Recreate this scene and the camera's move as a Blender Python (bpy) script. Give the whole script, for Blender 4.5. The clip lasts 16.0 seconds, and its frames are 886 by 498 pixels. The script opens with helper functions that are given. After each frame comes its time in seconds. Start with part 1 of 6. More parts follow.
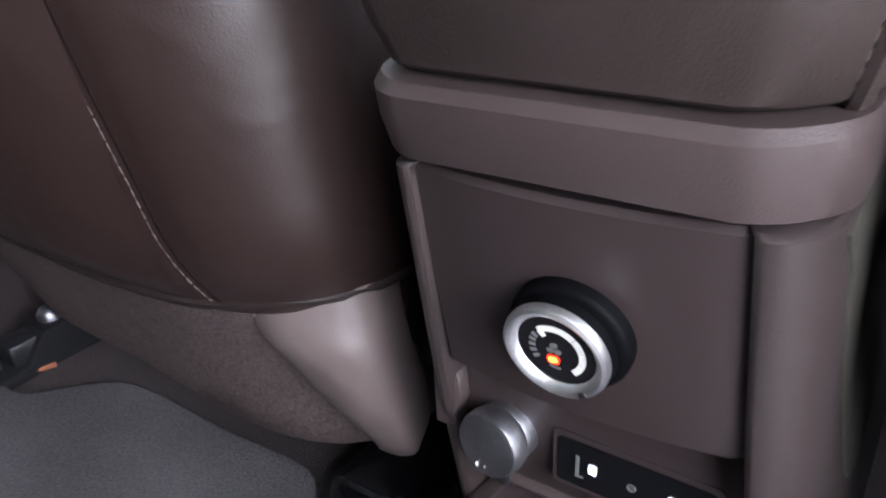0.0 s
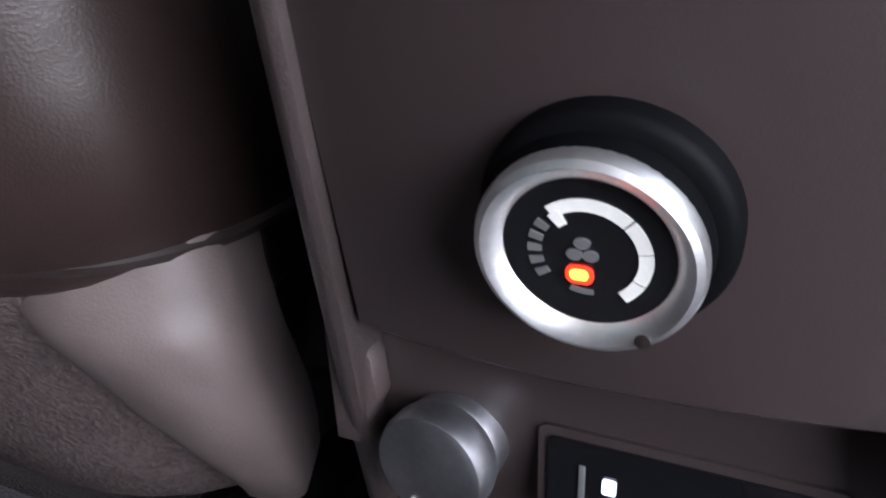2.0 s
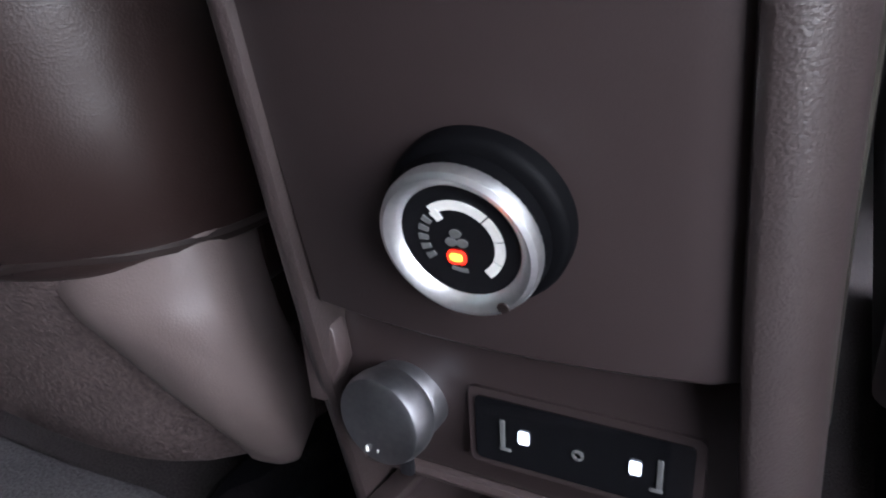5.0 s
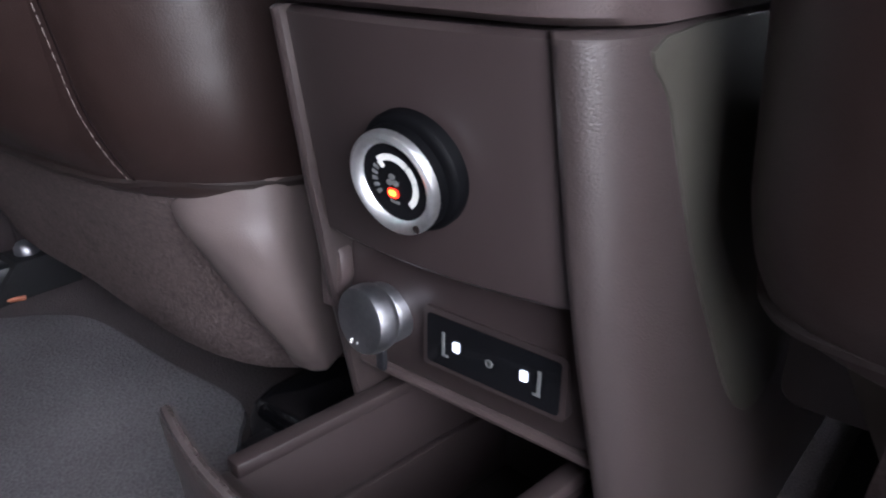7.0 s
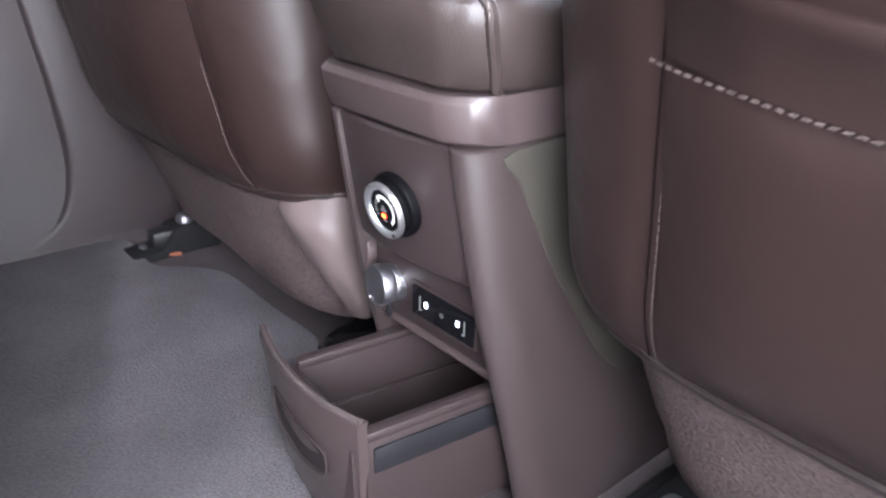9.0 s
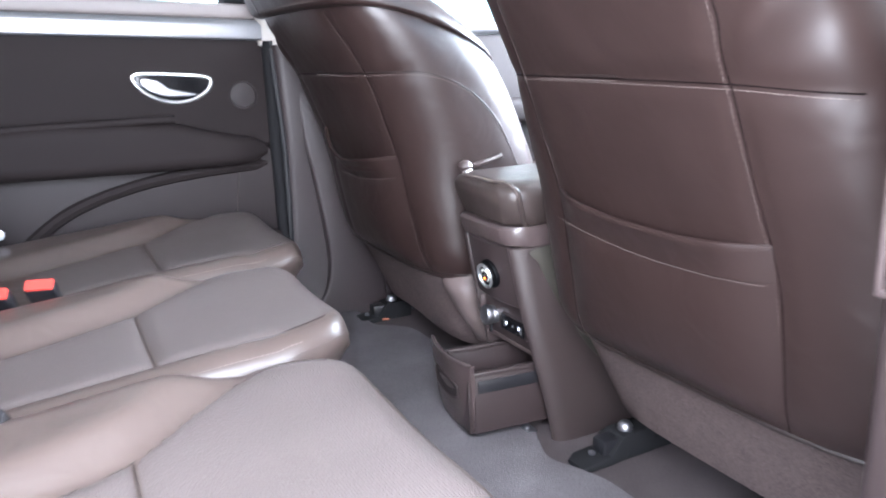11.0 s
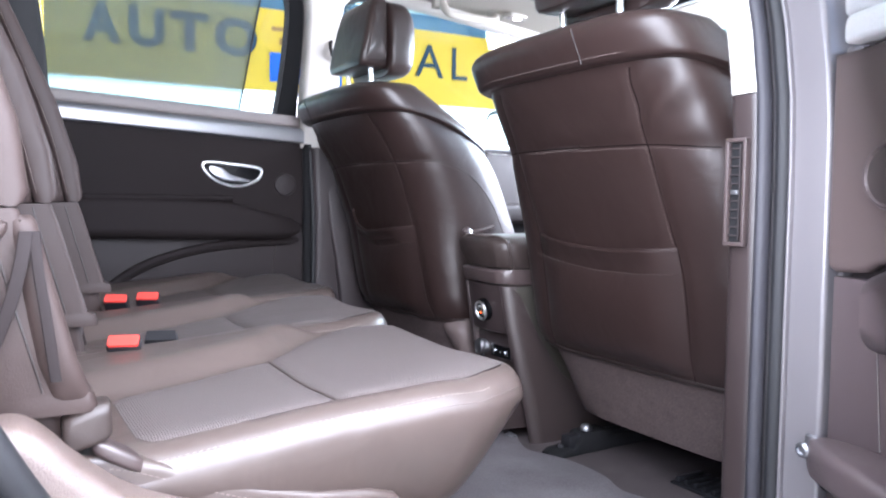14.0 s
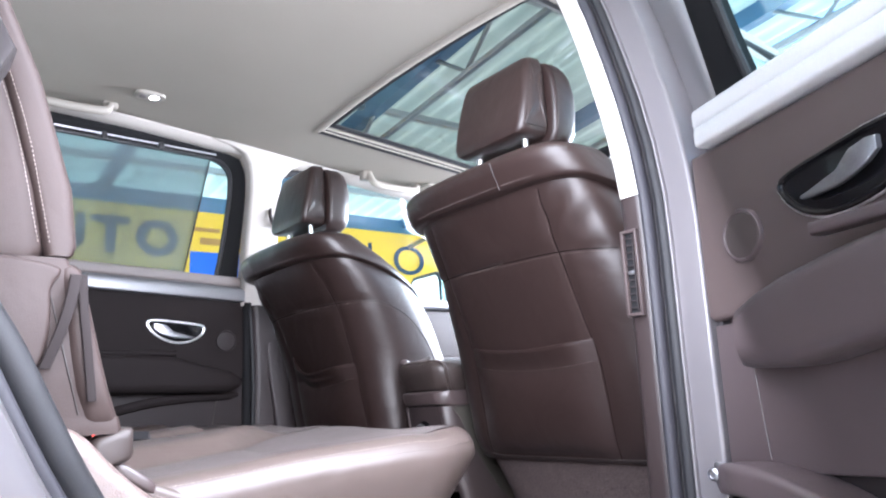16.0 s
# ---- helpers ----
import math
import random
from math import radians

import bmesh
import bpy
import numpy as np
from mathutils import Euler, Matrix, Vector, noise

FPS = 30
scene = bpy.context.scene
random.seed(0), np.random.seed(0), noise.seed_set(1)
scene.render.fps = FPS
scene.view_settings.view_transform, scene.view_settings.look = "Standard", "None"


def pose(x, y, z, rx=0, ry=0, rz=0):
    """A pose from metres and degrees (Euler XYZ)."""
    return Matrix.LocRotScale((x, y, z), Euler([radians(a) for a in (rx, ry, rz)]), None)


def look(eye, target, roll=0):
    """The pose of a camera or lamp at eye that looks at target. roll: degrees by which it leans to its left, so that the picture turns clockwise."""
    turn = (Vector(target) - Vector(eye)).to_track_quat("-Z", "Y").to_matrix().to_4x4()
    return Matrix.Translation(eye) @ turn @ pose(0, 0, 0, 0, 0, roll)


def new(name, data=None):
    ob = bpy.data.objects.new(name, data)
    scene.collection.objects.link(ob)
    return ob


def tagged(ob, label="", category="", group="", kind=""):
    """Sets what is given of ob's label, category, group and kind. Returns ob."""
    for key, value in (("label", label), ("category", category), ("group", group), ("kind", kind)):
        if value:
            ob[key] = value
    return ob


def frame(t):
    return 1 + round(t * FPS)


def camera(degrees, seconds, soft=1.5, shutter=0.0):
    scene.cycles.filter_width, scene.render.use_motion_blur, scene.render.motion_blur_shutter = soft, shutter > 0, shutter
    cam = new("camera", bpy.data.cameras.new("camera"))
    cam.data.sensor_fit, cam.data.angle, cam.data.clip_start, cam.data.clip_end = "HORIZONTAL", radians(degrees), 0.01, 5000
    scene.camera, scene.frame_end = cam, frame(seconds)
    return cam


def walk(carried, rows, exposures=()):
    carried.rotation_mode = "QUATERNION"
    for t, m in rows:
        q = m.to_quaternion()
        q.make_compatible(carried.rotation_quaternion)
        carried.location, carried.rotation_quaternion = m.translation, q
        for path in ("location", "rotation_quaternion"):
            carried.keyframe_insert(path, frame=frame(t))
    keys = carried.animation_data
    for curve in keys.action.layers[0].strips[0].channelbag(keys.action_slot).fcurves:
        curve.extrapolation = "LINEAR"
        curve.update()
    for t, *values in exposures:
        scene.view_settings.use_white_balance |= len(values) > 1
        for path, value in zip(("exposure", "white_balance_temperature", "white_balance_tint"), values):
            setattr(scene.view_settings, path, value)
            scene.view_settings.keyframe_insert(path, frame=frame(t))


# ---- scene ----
cam = camera(60.3, 16.0, soft=2.0, shutter=0.5)
PATH = [
    (0, (0.113, -0.218, 0.458), (-0.95, 1.217, -0.442), -3.3),
    (0.5, (0.078, -0.173, 0.423), (-0.946, 1.288, -0.48), -3.2),
    (1, (0.053, -0.148, 0.386), (-0.862, 1.372, -0.537), -2.7),
    (1.5, (0.037, -0.135, 0.364), (-0.822, 1.429, -0.54), -3.0),
    (2, (0.033, -0.128, 0.354), (-0.74, 1.506, -0.503), -2.8),
    (2.5, (0.033, -0.125, 0.345), (-0.703, 1.523, -0.516), -2.8),
    (3, (0.037, -0.116, 0.345), (-0.695, 1.534, -0.516), -2.7),
    (3.5, (0.042, -0.122, 0.347), (-0.717, 1.516, -0.514), -2.4),
    (4, (0.052, -0.135, 0.356), (-0.737, 1.485, -0.512), -3.3),
    (6.3, (0.142, -0.185, 0.379), (-0.923, 1.305, -0.424), -1.0),
    (6.5, (0.154, -0.191, 0.38), (-0.951, 1.267, -0.43), -0.4),
    (7, (0.198, -0.209, 0.384), (-0.967, 1.215, -0.4), 0.4),
    (7.5, (0.241, -0.224, 0.401), (-0.987, 1.127, -0.415), 0.6),
    (8, (0.282, -0.236, 0.421), (-1.011, 1.01, -0.46), 1.3),
    (8.5, (0.343, -0.26, 0.435), (-1.002, 0.95, -0.417), 2.6),
    (9, (0.426, -0.311, 0.496), (-0.95, 0.887, -0.324), 1.5),
    (9.5, (0.561, -0.41, 0.546), (-0.905, 0.756, -0.155), -0.2),
    (10, (0.717, -0.517, 0.605), (-0.812, 0.607, -0.026), -1.0),
    (10.2, (0.779, -0.547, 0.63), (-0.81, 0.506, 0.026), -1.6),
    (12.3, (1.398, -0.825, 0.677), (-0.382, -0.001, 0.285), -0.7),
    (12.5, (1.386, -0.866, 0.675), (-0.389, -0.019, 0.312), 0.3),
    (13, (1.379, -0.873, 0.657), (-0.373, 0.028, 0.31), 0.7),
    (13.5, (1.389, -0.892, 0.601), (-0.359, 0.03, 0.294), 0.9),
    (14, (1.435, -0.927, 0.534), (-0.294, 0.071, 0.41), 0.6),
    (14.5, (1.472, -0.978, 0.436), (-0.233, 0.068, 0.463), -0.1),
    (15, (1.514, -0.997, 0.383), (-0.155, 0.092, 0.558), -1.7),
    (15.2, (1.521, -1.023, 0.37), (-0.123, 0.092, 0.605), -1.8),
    (15.5, (1.543, -1.027, 0.367), (-0.087, 0.09, 0.676), -2.4),
    (16, (1.556, -1.066, 0.361), (-0.018, 0.103, 0.755), -2.7),
]
# how the clip's camera sets its brightness on the way
EXPOSURES = [(0, 3.05, 5650, 13), (4, 2.65, 5600, 12), (6.5, 2.8, 5600, 13), (8.5, 3.42, 5700, 14), (9.0, 3.76, 5700, 14), (10, 3.86, 5650, 12), (12.5, 2.48, 5500, 14), (14.5, 2.7, 5600, 15), (16, 2.66, 5650, 15)]
walk(cam, [(t, look(eye, target, roll)) for t, eye, target, roll in PATH],
     exposures=EXPOSURES)

# ---- light ----
world = bpy.data.worlds.new("sky")
scene.world = world
world.use_nodes = True
wn = world.node_tree
sky = wn.nodes.new("ShaderNodeTexSky")
sky.sky_type, sky.sun_disc = "NISHITA", False
sky.air_density, sky.dust_density, sky.ozone_density = 1.0, 4.0, 0.4
sky.sun_elevation, sky.sun_rotation = radians(48), radians(112)
wn.links.new(sky.outputs["Color"], wn.nodes["Background"].inputs["Color"])
wn.nodes["Background"].inputs["Strength"].default_value = 0.15
sun = new("sun", bpy.data.lights.new("sun", "SUN"))
sun.data.energy, sun.data.angle, sun.data.color = 4.0, radians(0.6), (1.0, 0.95, 0.88)
SUN_DIR = Vector((0.62, -0.25, 0.743))
sun.matrix_world = look(SUN_DIR * 30, (0, 0, 0))

# daylight standing in the open rear doorway
day = new("doorway_daylight", bpy.data.lights.new("doorway_daylight", "AREA"))
day.data.shape, day.data.size, day.data.size_y, day.data.energy = "RECTANGLE", 0.72, 0.7, 4.5
day.data.color = (1.0, 0.98, 0.96)
day.matrix_world = look((0.86, -0.6, 0.75), (-0.1, -0.5, 0.4))

# daylight standing in the windscreen
front_day = new("windscreen_daylight", bpy.data.lights.new("windscreen_daylight", "AREA"))
front_day.data.shape, front_day.data.size, front_day.data.size_y, front_day.data.energy = "RECTANGLE", 1.2, 0.5, 26.0
front_day.data.color = (1.0, 0.98, 0.96)
front_day.matrix_world = look((0.0, 1.22, 0.96), (0.0, 0.1, 0.35))


# ---- materials ----
def mat(name, base, rough=0.6, metal=0.0, var=0.15, scale=6.0, bump=0.0, bscale=400.0, coat=0.0, spec=0.5, grain=0.1, kind="noise", sag=0.0):
    m = bpy.data.materials.new(name)
    m.use_nodes = True
    n, l = m.node_tree.nodes, m.node_tree.links
    p = n["Principled BSDF"]
    tc = n.new("ShaderNodeTexCoord")
    big = n.new("ShaderNodeTexNoise")
    big.inputs["Scale"].default_value, big.inputs["Detail"].default_value = scale, 4
    l.new(tc.outputs["Object"], big.inputs["Vector"])
    fine = n.new("ShaderNodeTexNoise" if kind == "noise" else "ShaderNodeTexVoronoi")
    fine.inputs["Scale"].default_value = bscale
    l.new(tc.outputs["Object"], fine.inputs["Vector"])
    fout = fine.outputs["Fac"] if kind == "noise" else fine.outputs["Distance"]
    one = n.new("ShaderNodeMath")
    one.operation = "MULTIPLY_ADD"
    l.new(big.outputs["Fac"], one.inputs[0])
    one.inputs[1].default_value, one.inputs[2].default_value = 3 * var, 1 - 1.5 * var
    two = n.new("ShaderNodeMath")
    two.operation = "MULTIPLY_ADD"
    l.new(fout, two.inputs[0])
    two.inputs[1].default_value, two.inputs[2].default_value = 3 * grain, -1.5 * grain
    ramp = n.new("ShaderNodeMath")
    l.new(one.outputs[0], ramp.inputs[0])
    l.new(two.outputs[0], ramp.inputs[1])
    mix = n.new("ShaderNodeVectorMath")
    mix.operation = "SCALE"
    mix.inputs[0].default_value = base
    l.new(ramp.outputs[0], mix.inputs["Scale"])
    l.new(mix.outputs["Vector"], p.inputs["Base Color"])
    rr = n.new("ShaderNodeMapRange")
    rr.inputs["To Min"].default_value, rr.inputs["To Max"].default_value = max(0.02, rough - 0.06), min(1, rough + 0.06)
    l.new(big.outputs["Fac"], rr.inputs["Value"])
    l.new(rr.outputs["Result"], p.inputs["Roughness"])
    p.inputs["Metallic"].default_value = metal
    p.inputs["Coat Weight"].default_value = coat
    p.inputs["Specular IOR Level"].default_value = spec
    if bump:
        b = n.new("ShaderNodeBump")
        b.inputs["Strength"].default_value, b.inputs["Distance"].default_value = bump, 0.002
        l.new(fout, b.inputs["Height"])
        if sag:
            dent, soft = n.new("ShaderNodeTexNoise"), n.new("ShaderNodeBump")
            dent.inputs["Scale"].default_value, dent.inputs["Detail"].default_value = 16.0, 2
            dent.inputs["Distortion"].default_value = 0.6
            l.new(tc.outputs["Object"], dent.inputs["Vector"])
            soft.inputs["Strength"].default_value, soft.inputs["Distance"].default_value = sag, 0.012
            l.new(dent.outputs["Fac"], soft.inputs["Height"])
            l.new(soft.outputs["Normal"], b.inputs["Normal"])
        l.new(b.outputs["Normal"], p.inputs["Normal"])
    return m


def glass(name, tint, gloss, least=0.04):
    """A thin pane: clear with a tint, and a mirror gloss by the angle."""
    m = bpy.data.materials.new(name)
    m.use_nodes = True
    n, l = m.node_tree.nodes, m.node_tree.links
    n.remove(n["Principled BSDF"])
    tr, gl, mx, lw, pw, ad = (n.new("ShaderNode" + k) for k in ("BsdfTransparent", "BsdfGlossy", "MixShader", "LayerWeight", "Math", "Math"))
    tr.inputs["Color"].default_value = (*tint, 1)
    gl.inputs["Roughness"].default_value = 0.02
    lw.inputs["Blend"].default_value = 0.5
    pw.operation, ad.operation = "POWER", "MULTIPLY_ADD"
    pw.inputs[1].default_value, ad.inputs[1].default_value, ad.inputs[2].default_value = 4.0, gloss, least
    l.new(lw.outputs["Facing"], pw.inputs[0])
    l.new(pw.outputs[0], ad.inputs[0])
    l.new(ad.outputs[0], mx.inputs[0])
    l.new(tr.outputs[0], mx.inputs[1])
    l.new(gl.outputs[0], mx.inputs[2])
    l.new(mx.outputs[0], n["Material Output"].inputs["Surface"])
    return m


def glow(name, color, power):
    m = bpy.data.materials.new(name)
    m.use_nodes = True
    p = m.node_tree.nodes["Principled BSDF"]
    p.inputs["Base Color"].default_value = (*color, 1)
    p.inputs["Emission Color"].default_value = (*color, 1)
    p.inputs["Emission Strength"].default_value = power
    return m


LEATHER = mat("brown_leather", (0.0195, 0.0112, 0.0098), 0.41, sag=0.18, spec=0.5, var=0.14, scale=5, bump=0.06, bscale=900, kind="voronoi", grain=0.03)
LEATHER_LIGHT = mat("taupe_leather", (0.067, 0.0505, 0.0445), 0.38, sag=0.18, spec=0.6, var=0.12, scale=5, bump=0.06, bscale=900, kind="voronoi", grain=0.03)
REAR_LEATHER = mat("matt_brown_leather", (0.035, 0.0245, 0.0222), 0.5, sag=0.2, spec=0.2, var=0.12, scale=6, bump=0.12, bscale=850, kind="voronoi", grain=0.04)
LEATHER_ARM = mat("armrest_leather", (0.033, 0.0245, 0.022), 0.42, spec=0.4, sag=0.2, var=0.1, scale=6, bump=0.12, bscale=800, kind="voronoi", grain=0.05)
INSERT = mat("perforated_insert", (0.085, 0.07, 0.067), 0.5, var=0.08, scale=8, bump=0.35, bscale=420, kind="voronoi", grain=0.1)
PLASTIC = mat("brown_plastic", (0.052, 0.0378, 0.0365), 0.35, spec=0.8, var=0.1, scale=7, bump=0.2, bscale=1300, grain=0.06)
CHEEK = mat("coarse_grained_brown_plastic", (0.032, 0.0235, 0.0226), 0.35, var=0.06, scale=7, bump=0.18, bscale=1000, spec=1.0, grain=0.05)
GRAINED = mat("grained_brown_sill_plastic", (0.125, 0.092, 0.08), 0.36, spec=0.8, var=0.12, scale=9, bump=0.6, bscale=650, grain=0.2)
DOOR_PLASTIC = mat("brown_door_plastic", (0.078, 0.0585, 0.06), 0.4, var=0.08, scale=6, bump=0.2, bscale=1100, grain=0.05)
# brown plastic made lighter and glossier for the highlight along the drawer's edge
HIGHLIGHT_EDGE = mat("highlight_plastic_edge", (0.07, 0.055, 0.054), 0.14, spec=0.9, var=0.1, scale=20)
PLASTIC_SMOOTH = mat("smooth_brown_plastic", (0.03, 0.0216, 0.0212), 0.4, var=0.06, scale=7, bump=0.05, bscale=1500, grain=0.03)
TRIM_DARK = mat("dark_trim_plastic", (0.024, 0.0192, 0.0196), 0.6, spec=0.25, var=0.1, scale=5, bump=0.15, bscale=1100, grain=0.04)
# one door skin, lit tone for the open door, shaded tone for the closed
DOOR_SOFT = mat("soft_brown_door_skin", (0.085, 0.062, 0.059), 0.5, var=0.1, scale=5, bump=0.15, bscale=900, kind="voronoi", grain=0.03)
DOOR_SHADED = mat("shaded_brown_door_skin", (0.016, 0.0125, 0.0125), 0.7, spec=0.12, var=0.1, scale=5, bump=0.15, bscale=900, kind="voronoi", grain=0.03)
FELT = mat("brown_carpet_felt", (0.08, 0.061, 0.058), 0.95, var=0.18, scale=34, bump=0.8, bscale=300, grain=0.4, spec=0.1)
CARPET = mat("brown_floor_carpet", (0.07, 0.059, 0.06), 0.97, var=0.3, scale=7, bump=1.0, bscale=500, grain=0.4, spec=0.05)
MAT_GREY = mat("grey_mat_pile", (0.13, 0.12, 0.127), 0.97, var=0.32, scale=7, bump=1.0, bscale=400, grain=0.36, spec=0.05)
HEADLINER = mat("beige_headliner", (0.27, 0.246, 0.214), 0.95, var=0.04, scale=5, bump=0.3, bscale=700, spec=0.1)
# the beige pillar trim again, lightened for the daylight from the open doorway
PILLAR_LIT = mat("lit_pillar_trim", (0.62, 0.59, 0.55), 0.6, var=0.04, scale=5, bump=0.1, bscale=700)
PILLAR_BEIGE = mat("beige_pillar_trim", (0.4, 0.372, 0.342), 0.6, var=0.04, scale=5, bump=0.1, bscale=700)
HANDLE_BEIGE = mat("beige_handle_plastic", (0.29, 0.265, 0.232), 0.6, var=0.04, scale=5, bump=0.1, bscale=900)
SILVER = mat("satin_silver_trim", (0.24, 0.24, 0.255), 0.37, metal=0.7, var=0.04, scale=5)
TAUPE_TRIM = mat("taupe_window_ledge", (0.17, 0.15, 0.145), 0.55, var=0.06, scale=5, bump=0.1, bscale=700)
# lit copy of the belt strip and ledge, for the open door
DOOR_TOP_LIT = mat("lit_grey_door_top", (0.68, 0.67, 0.675), 0.5, var=0.04, scale=5, bump=0.1, bscale=700)
CHROME = mat("chrome", (0.95, 0.96, 0.97), 0.37, metal=1.0, var=0.03, scale=20)
STEEL = mat("dull_steel", (0.36, 0.36, 0.38), 0.42, metal=1.0, var=0.15, scale=60)
BLACK = mat("black_plastic", (0.012, 0.012, 0.014), 0.37, var=0.2, scale=20, bump=0.1, bscale=900)
GLOSS_BLACK = mat("gloss_black", (0.006, 0.006, 0.007), 0.08, var=0.1, scale=20)
RUBBER = mat("door_seal_rubber", (0.018, 0.018, 0.02), 0.55, spec=0.25, var=0.2, scale=20, bump=0.15, bscale=700)
TYRE = mat("tyre_rubber", (0.02, 0.02, 0.021), 0.8, var=0.15, scale=12, bump=0.3, bscale=80)
RUBBER_GREY = mat("grey_seal_rubber", (0.03, 0.029, 0.035), 0.55, spec=0.3, var=0.15, scale=20)
PAINT = mat("grey_beige_metallic_paint", (0.155, 0.144, 0.151), 0.42, metal=0.3, var=0.03, scale=3, grain=0.02, bscale=900, coat=0.25)
RED = mat("red_button", (0.7, 0.06, 0.045), 0.35, var=0.05, scale=20)
THREAD = mat("brown_thread", (0.1, 0.078, 0.07), 0.7, var=0.2, scale=200)
THREAD_LIGHT = mat("beige_thread", (0.2, 0.165, 0.148), 0.7, var=0.2, scale=200)
SKIRT_SIDE = mat("dark_olive_brown_cloth", (0.03, 0.024, 0.018), 0.6, var=0.15, scale=14, grain=0.05, spec=0.3)
VALANCE = mat("soft_valance_leather", (0.1, 0.077, 0.072), 0.55, sag=0.3, var=0.15, scale=14, bump=0.1, bscale=900, grain=0.05, spec=0.4)
rows_ = INSERT.node_tree
rw, rtc, rb = (rows_.nodes.new("ShaderNode" + k) for k in ("TexWave", "TexCoord", "Bump"))
rw.bands_direction = "Y"
rw.inputs["Scale"].default_value, rw.inputs["Distortion"].default_value, rw.inputs["Detail Scale"].default_value = 115.0, 0.4, 8.0
rb.inputs["Strength"].default_value, rb.inputs["Distance"].default_value = 0.4, 0.0006
rows_.links.new(rtc.outputs["Object"], rw.inputs["Vector"])
rows_.links.new(rw.outputs["Fac"], rb.inputs["Height"])
rows_.links.new(rows_.nodes["Principled BSDF"].inputs["Normal"].links[0].from_socket, rb.inputs["Normal"])
rows_.links.new(rb.outputs["Normal"], rows_.nodes["Principled BSDF"].inputs["Normal"])
BRONZE_GLOSS = mat("dark_bronze_gloss_plastic", (0.034, 0.031, 0.025), 0.39, var=0.2, scale=8, spec=0.7)
RAIL_BLACK = mat("matt_black_plastic", (0.011, 0.011, 0.012), 0.85, var=0.1, scale=20, spec=0.15)
SILL_BROWN = mat("dark_brown_sill_plastic", (0.028, 0.0215, 0.0222), 0.5, var=0.12, scale=6, bump=0.2, bscale=900, grain=0.05)
SEAM_DARK = mat("deep_seam_thread", (0.006, 0.004, 0.004), 0.95, var=0.1, scale=50, spec=0.02)
SEAM = mat("seam_shadow_leather", (0.014, 0.009, 0.008), 0.5, var=0.1, scale=50)
WHITE_INK = mat("white_print", (0.72, 0.7, 0.66), 0.5, var=0.03, scale=20)
GREY_INK = mat("grey_print", (0.10, 0.10, 0.10), 0.5, var=0.03, scale=20)
ICON = glow("lit_white_icon", (0.9, 0.92, 1.0), 0.22)
LED = glow("lit_red_indicator", (1.0, 0.02, 0.004), 0.4)
LED_CORE = glow("lit_orange_core", (1.0, 0.3, 0.02), 0.9)
KNOB_BLACK = mat("matt_black_rubber", (0.002, 0.002, 0.0025), 0.6, var=0.1, scale=20, spec=0.06)
LAMP = glow("lit_reading_lamp", (1.0, 0.97, 0.92), 8.0)
WINDOW = glass("window_glass", (0.70, 0.93, 0.94), 0.7)
SHADE = glass("sun_blind_mesh", (0.27, 0.33, 0.335), 0.03, 0.0)
for nd in SHADE.node_tree.nodes:
    if nd.type == "BSDF_GLOSSY":
        nd.inputs["Roughness"].default_value, nd.inputs["Color"].default_value = 1.0, (0.5, 0.56, 0.58, 1)
    if nd.type == "MATH" and nd.operation == "MULTIPLY_ADD":
        nd.inputs[1].default_value, nd.inputs[2].default_value = 0.0, 0.3
ROOF_GLASS = glass("sunroof_glass", (0.36, 0.4, 0.37), 0.7)
BAR_INK = mat("faded_brown_print", (0.42, 0.2, 0.05), 0.6, var=0.1, scale=4)
YELLOW = mat("yellow_banner", (0.82, 0.47, 0.03), 0.6, var=0.06, scale=2, bump=0.1, bscale=40)
NAVY = mat("navy_letters", (0.012, 0.035, 0.07), 0.6, var=0.1, scale=4)
BLUE = mat("blue_banner_field", (0.02, 0.12, 0.6), 0.6, var=0.08, scale=3)
BLUE_STEEL = mat("blue_painted_steel", (0.06, 0.14, 0.25), 0.5, var=0.15, scale=3, bump=0.2, bscale=60)
SHEET = mat("corrugated_sheet", (0.42, 0.46, 0.44), 0.55, var=0.15, scale=1.5, bump=0.2, bscale=50)
sh = SHEET.node_tree
tl, ms = sh.nodes.new("ShaderNodeBsdfTranslucent"), sh.nodes.new("ShaderNodeMixShader")
tl.inputs["Color"].default_value, ms.inputs[0].default_value = (0.7, 0.76, 0.72, 1), 0.4
sh.links.new(sh.nodes["Principled BSDF"].outputs[0], ms.inputs[1])
sh.links.new(tl.outputs[0], ms.inputs[2])
sh.links.new(ms.outputs[0], sh.nodes["Material Output"].inputs["Surface"])
CONCRETE = mat("concrete_paving", (0.45, 0.44, 0.42), 0.9, var=0.2, scale=0.7, bump=0.5, bscale=30, grain=0.15)
WALL_WHITE = mat("white_render", (0.75, 0.75, 0.73), 0.85, var=0.05, scale=1, bump=0.3, bscale=40)


# ---- building helpers ----
def finish(bm, material, smooth=True, angle=38):
    bmesh.ops.recalc_face_normals(bm, faces=bm.faces)
    me = bpy.data.meshes.new("mesh")
    bm.to_mesh(me)
    bm.free()
    me.materials.append(material)
    if smooth:
        me.polygons.foreach_set("use_smooth", [True] * len(me.polygons))
        me.set_sharp_from_angle(angle=radians(angle))
    return me


def thing(name, at, label, category, group=""):
    ob = new(name)
    ob.empty_display_size = 0.05
    ob.location = at
    return tagged(ob, label, category, group)


